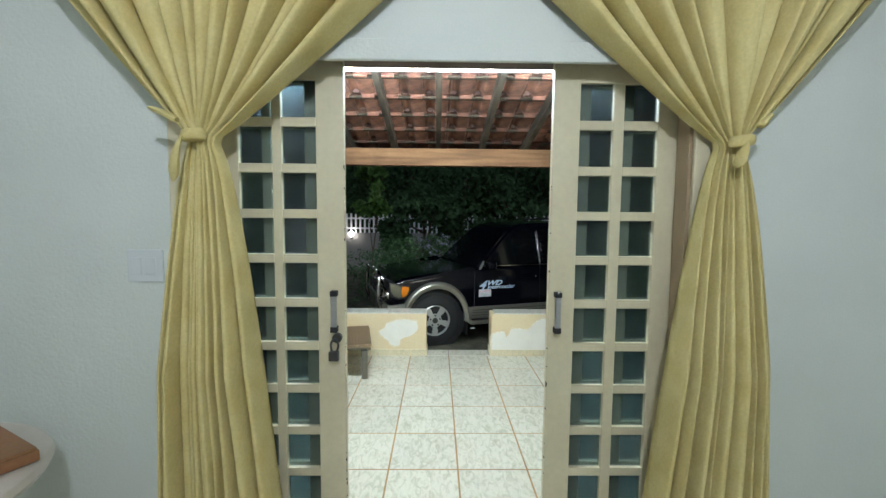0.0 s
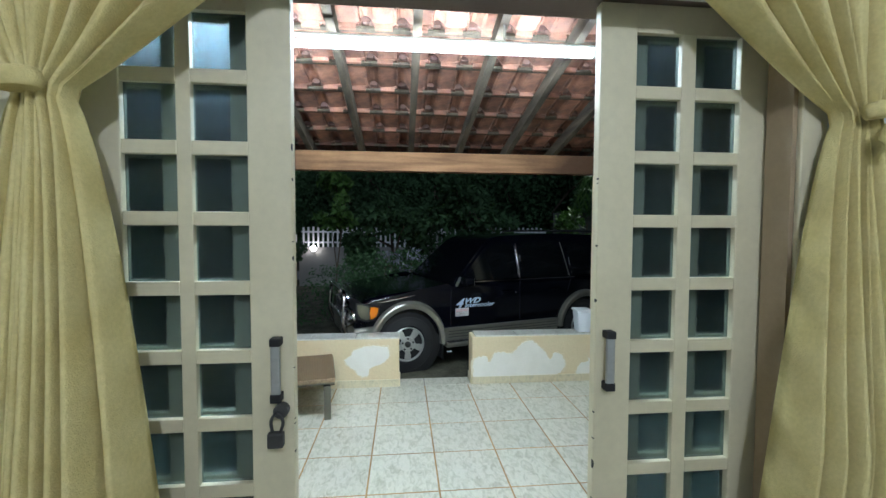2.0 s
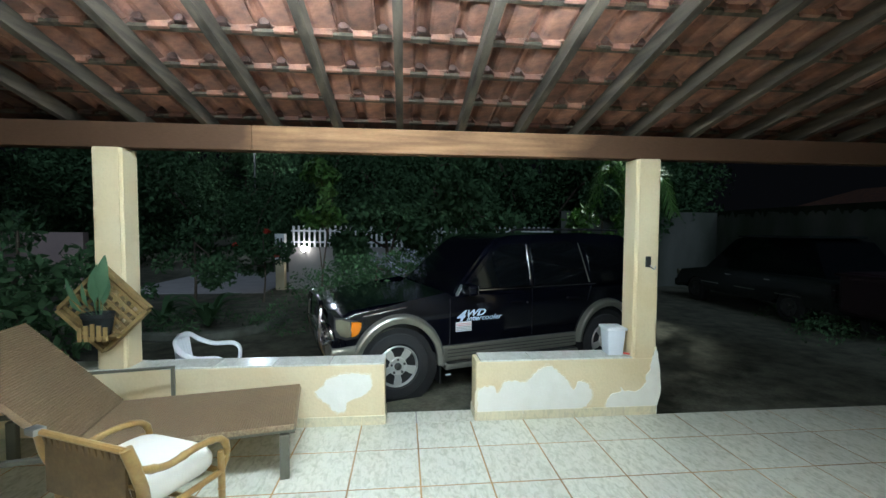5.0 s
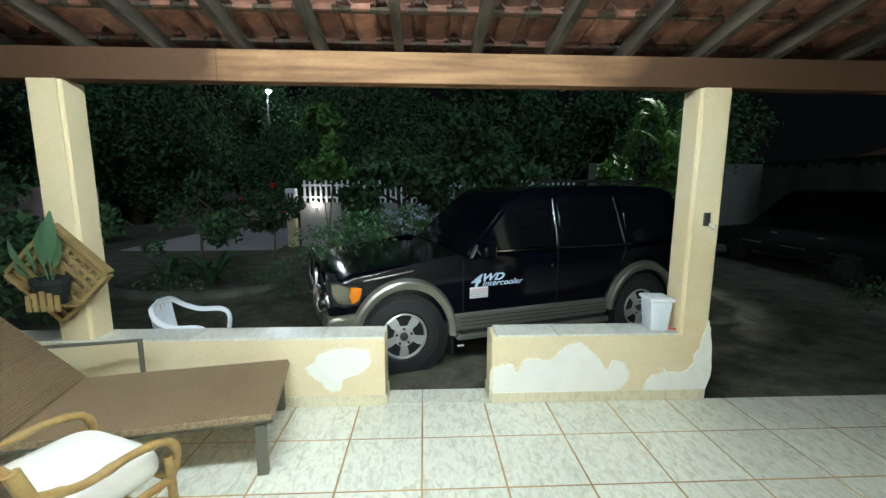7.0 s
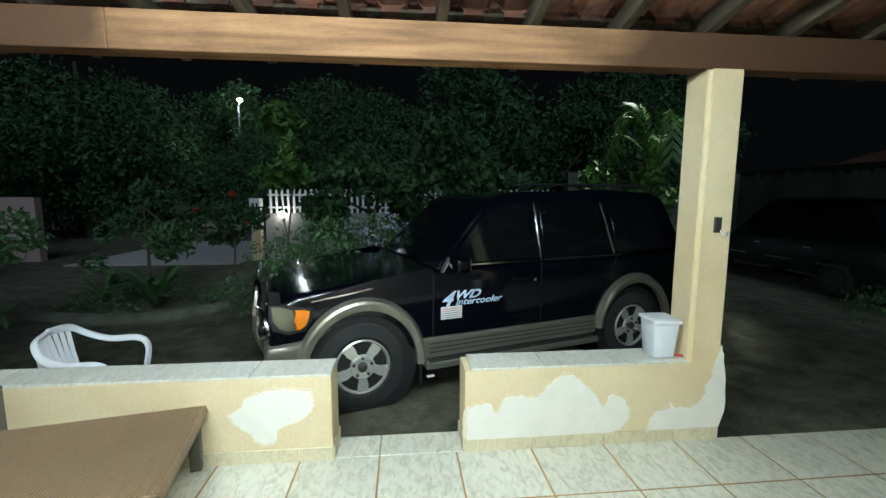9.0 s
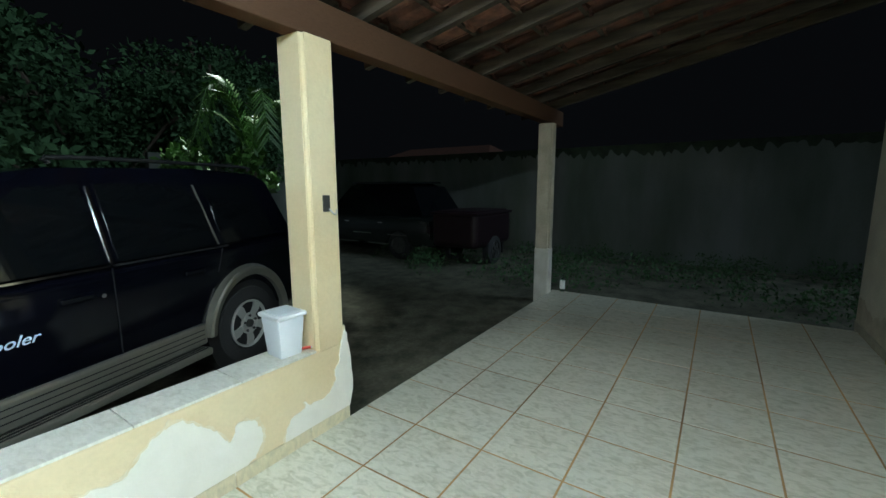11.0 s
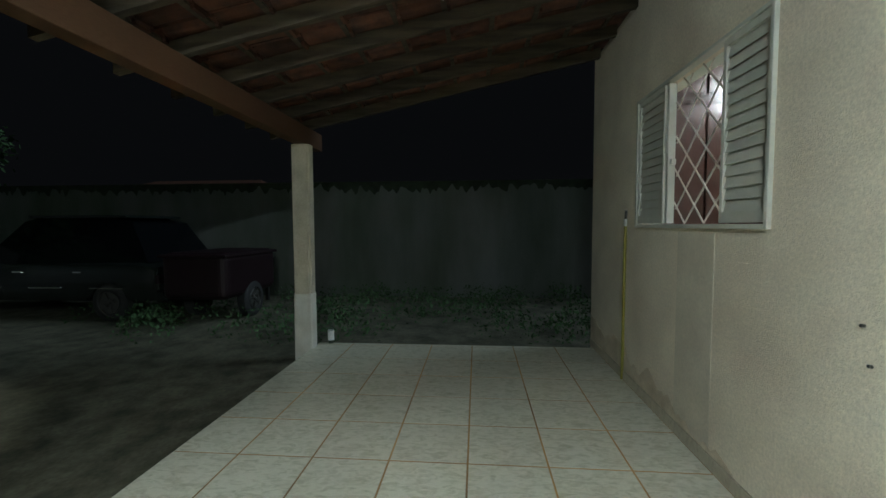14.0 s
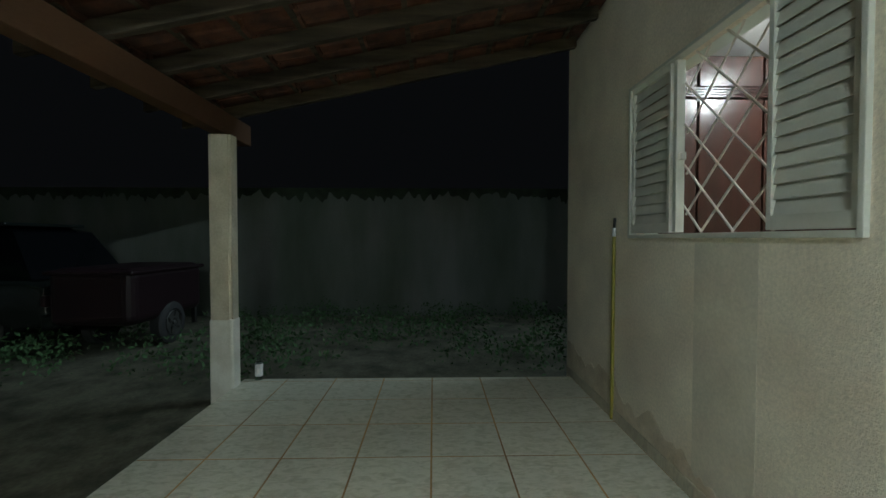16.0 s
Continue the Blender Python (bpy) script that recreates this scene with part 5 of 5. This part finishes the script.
def plastic_chair():
    t = thing("plastic_armchair", "white moulded plastic garden armchair behind the low wall", "chair", pose(-1.80, 5.20, -0.125, 0, 0, -82) @ Matrix.Diagonal((0.9, 0.76, 0.9, 1)))
    P = M["plastic_white"]
    for s in (-1, 1):
        for y, q in ((0.22, 0.25), (-0.20, -0.28)):
            part("leg", swept([(s * 0.28, q, 0), (s * 0.25, y, 0.42)], [0.024, 0.03], 8), P, t)
        part("armrest", swept(smooth_line([(s * 0.26, 0.23, 0.40), (s * 0.285, 0.25, 0.58), (s * 0.29, 0.17, 0.655), (s * 0.285, -0.05, 0.665), (s * 0.26, -0.20, 0.72), (s * 0.18, -0.29, 0.80), (0, -0.33, 0.82)], 6), 0.026, 10, flat=0.7), P, t, smooth=True)
    for k in range(7):
        x = -0.165 + k * 0.055
        part("back_slat", swept(smooth_line([(x * 0.85, -0.21, 0.42), (x, -0.27, 0.6), (x * 1.0, -0.30 - 0.03 * (1 - abs(x) / 0.17), 0.80)], 4), 0.017, 6, flat=0.35), P, t)
    part("seat", boxed(-0.25, 0.25, -0.23, 0.24, 0.405, 0.43, bevel=0.012), P, t)
    return t


plastic_chair()


def lattice_planter():
    t = thing("lattice_planter", "diamond-shaped wooden lattice wall planter hung on the pillar", "planter", pose(-2.275, 4.61, 0.965, 0, 45, 0))
    h, W_ = 0.222, M["lattice"]
    for s in (-1, 1):
        part("edge", boxed(-h, h, -0.03, 0.028, s * h - 0.014, s * h + 0.014, bevel=0.003), W_, t)
        part("edge", boxed(s * h - 0.014, s * h + 0.014, -0.03, 0.028, -h + 0.014, h - 0.014, bevel=0.003), W_, t)
    for k in range(7):
        q = -h + 0.014 + (k + 0.5) * (2 * h - 0.028) / 7
        part("slat", boxed(q - 0.013, q + 0.013, 0.006, 0.014, -h + 0.014, h - 0.014), W_, t)
        part("slat", boxed(-h + 0.014, h - 0.014, -0.006, 0.004, q - 0.013, q + 0.013), W_, t)
    return t


lattice_planter()
pp = thing("potted_plant", "dark pot with a broad-leaved green plant in the lattice planter", "plant", pose(-2.255, 4.515, 0.872))
part("pot", lathe(bmesh.new(), [(0.07, -0.075), (0.085, 0.0), (0.092, 0.05), (0.10, 0.055), (0.10, 0.085), (0.088, 0.085), (0.08, 0.07)], 24), M["pot"], pp, smooth=True)
holder = part("holder", boxed(-0.13, 0.13, -0.012, 0.092, -0.10, -0.085), M["lattice"], pp)
for k in range(5):
    part("slat", boxed(-0.068 + k * 0.042, -0.042 + k * 0.042, -0.108, -0.098, -0.10, 0.0 + 0.012 * (2 - abs(k - 2))), M["lattice"], holder)


def broad_leaf(parent, base, tip, width, bend, mat):
    bm = bmesh.new()
    b, t_ = Vector(base), Vector(tip)
    side = (t_ - b).cross(Vector((0, 1, 0.2))).normalized()
    rows = []
    for k in range(9):
        f = k / 8
        c = b.lerp(t_, f) + Vector((0, -1, 0)) * bend * math.sin(math.pi * f)
        w_ = width * (0.12 if f < 0.3 else math.sin(math.pi * min(1, (f - 0.22) / 0.80)) + 0.03)
        rows.append([bm.verts.new(c + side * w_ * s + Vector((0, -0.25 * w_ * (1 - abs(s)), 0))) for s in (-1, 0, 1)])
    for p, q in zip(rows, rows[1:]):
        for k in range(2):
            bm.faces.new((p[k], p[k + 1], q[k + 1], q[k]))
    part("leaf", bm, mat, parent, smooth=True)


for b_, tp, wd_, bn in (((.01, 0, .07), (0.07, -0.02, .50), .046, .02), ((-.01, 0, .07), (0.0, 0.0, .43), .042, .03), ((-.04, 0, .07), (-.17, -.05, .34), .022, .05), ((-.03, 0, .07), (-.09, -.02, .30), .016, .03), ((.02, 0, .07), (.05, .03, .36), .034, .0), ((-.05, -.02, .07), (-.13, -.08, .20), .016, .03)):
    broad_leaf(pp, b_, tp, wd_, bn, M["leaf_pot"])

bx = thing("plastic_box", "white translucent plastic box with a lid on the low wall", "box", pose(1.735, 4.745, 0.5035, 0, 0, -3))
bm = boxed(-0.078, 0.078, -0.085, 0.085, 0, 0.215, bevel=0.012)
for v in bm.verts:
    k = 0.80 + 0.20 * v.co.z / 0.215
    v.co.x *= k
    v.co.y *= k
part("tub", bm, M["plastic_box"], bx, smooth=True)
part("lid", boxed(-0.088, 0.088, -0.096, 0.096, 0.2155, 0.24, bevel=0.008), M["plastic_white"], bx, "raised-edge white lid")
part("lid_panel", boxed(-0.066, 0.066, -0.073, 0.073, 0.2402, 0.243), M["plastic_box"], bx)
lt = thing("lighter", "small red plastic lighter lying by the pillar", "lighter", pose(1.845, 4.70, 0.5115, 0, 0, -30))
part("body", swept([(-0.03, 0, 0), (0.02, 0, 0)], 0.008, 8), M["red_plastic"], lt)
part("cap", swept([(0.0205, 0, 0), (0.035, 0, 0)], 0.0075, 8), M["steel"], lt)
so = thing("pillar_hook", "dark square wall plate with a steel hook on the pillar", "hook", pose(1.974, 4.643, 1.308))
part("plate", boxed(-0.022, 0.022, -0.014, -0.0005, -0.045, 0.045, bevel=0.004), M["dark_metal"], so)
part("hook", swept(smooth_line([(0.015, -0.012, -0.03), (0.028, -0.03, -0.055), (0.045, -0.03, -0.06), (0.052, -0.03, -0.035)], 5), 0.005, 6), M["steel"], so)
bt = thing("bottle", "clear plastic bottle with a pale label standing by the pillar", "bottle", pose(5.80, 4.50, 0.0))
part("body", lathe(bmesh.new(), [(0.03, 0.0), (0.034, 0.01), (0.034, 0.15), (0.014, 0.20), (0.014, 0.23)], 16), M["bottle"], bt, smooth=True)
part("label", lathe(bmesh.new(), [(0.0345, 0.04), (0.0348, 0.041), (0.0348, 0.15), (0.0345, 0.151)], 16), M["decal_white"], bt)
p3b = part("pillar_foot", boxed(5.565, 5.72, 4.621, 4.82, -0.15, 0.60, bevel=0.02), M["filler_old"], p3)

# ---- front room ----
def curtain(name, cx, s, label):
    """Gathered cloth tied at shoulder height: spread above, hanging below. s: 1 when the door lies towards +x."""
    t = thing(name, label, "curtain")
    ztie, ztop, zbot = 1.85, 2.56, 0.03
    nu, nv = 420, 90
    r = random.Random(5 if s > 0 else 8)
    ph = [r.uniform(0, 6.28) for _ in range(8)]
    # folds of uneven width, the widest at the free edge over the door
    wide = [r.choice((0.5, 0.8, 1.1, 1.4)) * r.uniform(0.8, 1.2) for _ in range(11)] + ([0.7, 1.1, 1.5] if s > 0 else [1.2, 0.7, 1.1])
    total, cuts = sum(wide), [0.0]
    for w_ in wide:
        cuts.append(cuts[-1] + w_ / total)
    tall = [r.uniform(0.6, 1.15) for w_ in wide]
    peak = [r.choice((0.28, 0.36, 0.62, 0.72)) for _ in wide]
    sway = [r.uniform(0, 6.28) for _ in cuts]

    def fold(u, f):
        """Height of the cloth between two sharp creases that wander down the cloth."""
        edges = [c + (0.011 * math.sin(5.0 * f + q) if 0 < k < len(wide) else 0) for k, (c, q) in enumerate(zip(cuts, sway))]
        k = min(len(wide) - 1, max(0, sum(1 for c in edges[1:-1] if u >= c)))
        t = (u - edges[k]) / max(1e-4, edges[k + 1] - edges[k])
        t = min(1.0, max(0.0, t))
        t = t / peak[k] - 1 if t < peak[k] else (t - peak[k]) / (1 - peak[k])
        return tall[k] * (1 - abs(t) ** 3.2)

    verts, faces = [], []
    for j in range(nv + 1):
        f = j / nv
        z = ztop + (zbot - ztop) * f
        if z > ztie:
            g = (z - ztie) / (ztop - ztie)
            e = g ** 0.92
            left, right = cx + s * (-0.036 - 0.57 * e), cx + s * (0.036 + 0.84 * e)
            amp = 0.034 + 0.125 * min(1, g * 1.5)
        else:
            g = (ztie - z) / (ztie - zbot)
            e, q = g ** 0.48, g ** 0.62
            left, right = cx + s * (-0.026 - (0.15 if s > 0 else 0.185) * e), cx + s * (0.026 + 0.245 * q)
            amp = 0.034 + 0.105 * min(1, g * 2.4)
        for i in range(nu + 1):
            u = i / nu
            x = left + (right - left) * (u + 0.006 * math.sin(50 * u + ph[5]))
            y = 1.405 - amp * fold(u, f) - 0.025 * math.sin(math.pi * u) + 0.004 * math.sin(31 * u + 9 * f + ph[2])
            verts.append((x, y, z + 0.004 * math.sin(40 * u)))
    for j in range(nv):
        for i in range(nu):
            a = j * (nu + 1) + i
            faces.append((a, a + 1, a + nu + 2, a + nu + 1))
    me = bpy.data.meshes.new("cloth")
    me.from_pydata(verts, [], faces)
    me.materials.append(M["curtain"])
    me.polygons.foreach_set("use_smooth", [True] * len(me.polygons))
    ob = new("cloth", me)
    ob.parent = t
    so_ = ob.modifiers.new("thickness", "SOLIDIFY")
    so_.thickness = 0.003
    # knotted band with hanging tail
    bm = lathe(bmesh.new(), [(0.034, -0.017), (0.039, -0.012), (0.041, 0.0), (0.038, 0.012), (0.032, 0.017)], 20)
    for v in bm.verts:
        v.co.y *= 0.75
        v.co.z += 0.10 * v.co.x
    part("tie_band", bm, M["curtain"], t, "knotted cloth tie band", smooth=True, m=pose(cx, 1.325, ztie))
    reach = 1.0 if cx < 0 else 0.55
    part("knot", swept(smooth_line([(cx - s * 0.02, 1.275, ztie + 0.035), (cx - s * 0.06 * reach, 1.275, ztie + 0.055), (cx - s * 0.115 * reach, 1.29, ztie + 0.075)], 4), [0.014, 0.019, 0.020, 0.018, 0.017, 0.016, 0.015, 0.013, 0.005], 8, flat=0.6), M["curtain"], t, smooth=True)
    s, k = 1, 1.0 if cx < 0 else 0.6
    part("tie_tail", swept(smooth_line([(cx - s * 0.012, 1.280, ztie - 0.010), (cx - s * 0.030, 1.275, ztie - 0.07 * k), (cx - s * 0.042, 1.28, ztie - 0.15 * k)], 4), [q * k for q in (0.010, 0.014, 0.020, 0.026, 0.032, 0.037, 0.040, 0.034, 0.010)], 10, flat=0.35), M["curtain"], t, smooth=True)
    return t


curtain("curtain", -0.882, 1, "mustard-yellow cloth curtain tied back with a knotted band")
curtain("curtain", 0.880, -1, "mustard-yellow cloth curtain tied back with a knotted band")
rod = thing("curtain_rod", "plain wooden curtain rod above the door", "curtain rod")
part("rod", swept([(-1.75, 1.35, 2.575), (1.75, 1.35, 2.575)], 0.014, 12), M["brown_jamb"], rod)
for x in (-1.6, 0, 1.6):
    part("bracket", boxed(x - 0.012, x + 0.012, 1.35, YI - 0.001, 2.57, 2.59), M["brown_jamb"], rod)
sw = thing("light_switch", "pale rectangular light switch plate on the wall", "switch", pose(-1.135, YI - 0.0005, 1.415))
part("plate", boxed(-0.062, 0.062, -0.010, 0, -0.058, 0.058, bevel=0.004), M["switch"], sw)
for x in (-0.03, 0.022):
    part("rocker", boxed(x - 0.018, x + 0.018, -0.014, -0.0102, -0.03, 0.03, bevel=0.002), M["switch"], sw)
tb = thing("round_table", "small round pale stone-topped side table", "table", pose(-1.635, 0.99, 0.02))
part("tabletop", lathe(bmesh.new(), [(0.02, 0.80), (0.38, 0.80), (0.405, 0.81), (0.415, 0.828), (0.405, 0.845), (0.38, 0.852), (0.02, 0.853)], 48), M["table_top"], tb, smooth=True)
part("column", lathe(bmesh.new(), [(0.05, 0.03), (0.04, 0.4), (0.06, 0.80)], 20), M["table_top"], tb, smooth=True)
part("foot", lathe(bmesh.new(), [(0.22, 0.0), (0.22, 0.02), (0.06, 0.05)], 28), M["table_top"], tb, smooth=True)
wb = thing("wooden_box", "low reddish-brown wooden box with a worn top on the table", "box", pose(-1.50, 1.03, 0.8735, 0, 0, 62))
part("case", boxed(-0.22, 0.22, -0.15, 0.15, 0, 0.035, bevel=0.006), M["box_wood"], wb)
part("top", boxed(-0.215, 0.215, -0.145, 0.145, 0.0352, 0.042, bevel=0.002), M["box_wood"], wb)

# ---- pieces of wall, floor ----
def patch(name, outline, y, parent, mat, rough, label):
    pts = smooth_line([(x, 0, z) for x, z in outline] + [(outline[0][0], 0, outline[0][1])], 8)[:-1]
    bm = bmesh.new()
    a = [bm.verts.new((p.x + rough * (0.011 * noise.noise(p * 23) + 0.006 * noise.noise(p * 70)), y, p.z + rough * (0.012 * noise.noise(p * 31) + 0.006 * noise.noise(p * 80)))) for p in pts]
    b = [bm.verts.new((v.co.x, y + 0.010, v.co.z)) for v in a]
    bm.faces.new(a)
    for k in range(len(a)):
        bm.faces.new((a[k], b[k], b[(k + 1) % len(a)], a[(k + 1) % len(a)]))
    bm.normal_update()
    bmesh.ops.triangulate(bm, faces=bm.faces[:])
    return part(name, bm, mat, parent, label)


PATCHES = (
    (low[0], [(-.76, .29), (-.70, .33), (-.67, .38), (-.60, .405), (-.5, .42), (-.40, .415), (-.335, .40), (-.325, .34), (-.335, .29), (-.40, .235), (-.47, .215), (-.52, .185), (-.535, .13), (-.585, .11), (-.625, .135), (-.66, .18), (-.72, .215)]),
    (low[1], [(.535, .075), (.535, .22), (.575, .275), (.63, .285), (.67, .285), (.695, .235), (.72, .235), (.745, .30), (.80, .325), (.90, .315), (.965, .325), (1.03, .40), (1.10, .435), (1.16, .43), (1.23, .37), (1.28, .33), (1.33, .25), (1.355, .235), (1.385, .30), (1.43, .305), (1.48, .265), (1.505, .20), (1.48, .12), (1.44, .085), (1.33, .055), (1.2, .05), (1.05, .075), (.9, .045), (.7, .06)]),
    (low[1], [(1.63, .075), (1.64, .13), (1.68, .185), (1.76, .205), (1.775, .24), (1.80, .215), (1.88, .205), (1.95, .235), (1.985, .28), (1.985, .34), (2.02, .40), (2.04, .50), (2.08, .535), (2.08, .075)]),
)
for wall_, outline in PATCHES:
    mx, mz = sum(p[0] for p in outline) / len(outline), sum(p[1] for p in outline) / len(outline)
    patch("filler_smear", [(min(2.079, mx + (x - mx) * 1.04), max(0.08, mz + (z - mz) * 1.09)) for x, z in outline], LY0 - 0.003, wall_, M["cream_smear"], 1.4, "thin smeared edge of the filler")
    patch("filler_patch", outline, LY0 - 0.0065, wall_, M["filler"], 1.0, "white filler patch")
bm = boxed(2.0855, 2.091, LY0 + 0.002, LY1 - 0.01, 0.0, 0.52)
part("filler_patch", bm, M["filler"], low[1])

bm, row = bmesh.new(), None
for k in range(181):
    p = Vector((3.4 + k * 0.014, 0, 0.5))
    z = 0.17 + 0.05 * (p.x - 3.4) + 0.16 * noise.noise(p * 1.7) + 0.07 * noise.noise(p * 6) + 0.03 * noise.noise(p * 19)
    z = max(0.085, min(z, 0.085 + (p.x - 3.4) * 0.3))
    q = [bm.verts.new((p.x, yy, zz)) for yy, zz in ((YO + 0.0035, 0.078), (YO + 0.0035, z), (YO - 0.002, z))]
    if row:
        for a, b in ((0, 1), (1, 2)):
            bm.faces.new((row[a], q[a], q[b], row[b]))
    row = q
part("damp_stain", bm, M["damp"], bpy.data.objects["wall_front_outside"], "brownish damp stain along the wall foot")

CAP = tile_mesh("cap_tile", 0.43, 0.225, M["cap"])
for lw_, a, b in ((low[0], -3.6, -0.22), (low[1], 0.522, 1.86)):
    x = b
    while x > a + 0.2:
        ob = new("cap_tile", CAP)
        ob.parent, ob.matrix_basis = lw_, pose(x - 0.217, 4.75, LH + 0.0135)
        x -= 0.435
def skirting(parent, cuts, y, side, mat="skirt"):
    for a, b in zip(cuts, cuts[1:]):
        ob = new("skirting_tile", tile_mesh("skirting_tile", b - a - 0.004, 0.075, M[mat]))
        ob.parent, ob.matrix_basis = parent, pose((a + b) / 2, y, 0.0385, 90 * side, 0, 0)


G0 = 0.037
skirting(low[0], [-3.6, *[G0 - 0.44 * k for k in range(8, 0, -1)], -0.222], LY0 - 0.009, 1)
skirting(low[1], [0.524, *[G0 + 0.44 * k for k in range(2, 5)], 2.083], LY0 - 0.009, 1)
front = bpy.data.objects["wall_front_outside"]
skirting(front, [0.87, *[G0 + 0.44 * k for k in range(2, 14)], 5.945], YO + 0.009, -1, "skirt_house")
skirting(front, [-3.55, *[G0 - 0.44 * k for k in range(8, 2, -1)], -0.99], YO + 0.009, -1, "skirt_house")
for x_, s_ in ((-0.22, 1), (0.522, -1)):
    ob = new("skirting_tile", tile_mesh("skirting_end", 0.21, 0.075, M["skirt"]))
    ob.parent, ob.matrix_basis = low[0] if s_ > 0 else low[1], pose(x_ + s_ * 0.009, 4.75, 0.0385, 90, 0, 90 * s_)
bed = bpy.data.objects["floor_bed"]
P_ = 0.44
TILE = tile_mesh("floor_tile", P_ - 0.010, P_ - 0.010, M["tile"])
EDGE = {}
for i in range(-8, 14):
    for j in range(-1, 6):
        x0, x1 = 0.037 + P_ * i, 0.037 + P_ * (i + 1)
        y1, y0 = 4.245 - P_ * j, 4.245 - P_ * (j + 1)
        x1, y0, y1 = min(x1, VX1), max(y0, YO + 0.004), min(y1, VY1)
        if x1 - x0 < 0.03 or y1 - y0 < 0.03:
            continue
        w_, d_ = round(x1 - x0 - 0.010, 4), round(y1 - y0 - 0.010, 4)
        full = abs(w_ - (P_ - 0.010)) < 0.002 and abs(d_ - (P_ - 0.010)) < 0.002
        me = TILE if full else EDGE.setdefault((w_, d_), tile_mesh("floor_tile", w_, d_, M["tile"]))
        ob = new("floor_tile", me)
        ob.parent, ob.matrix_basis = bed, pose((x0 + x1) / 2, (y0 + y1) / 2, rnd.uniform(-0.0006, 0.0006))
for k in range(2):
    a, b = ((-0.215, 0.033), (0.041, 0.517))[k]
    ob = new("floor_tile", tile_mesh("floor_tile", b - a, 0.205, M["tile"]))
    ob.parent, ob.matrix_basis = bed, pose((a + b) / 2, 4.752, 0.0)
structure("step_bed", boxed(-0.22, 0.522, VY1 - 0.009, 4.86, -0.2, -0.006), M["concrete"])
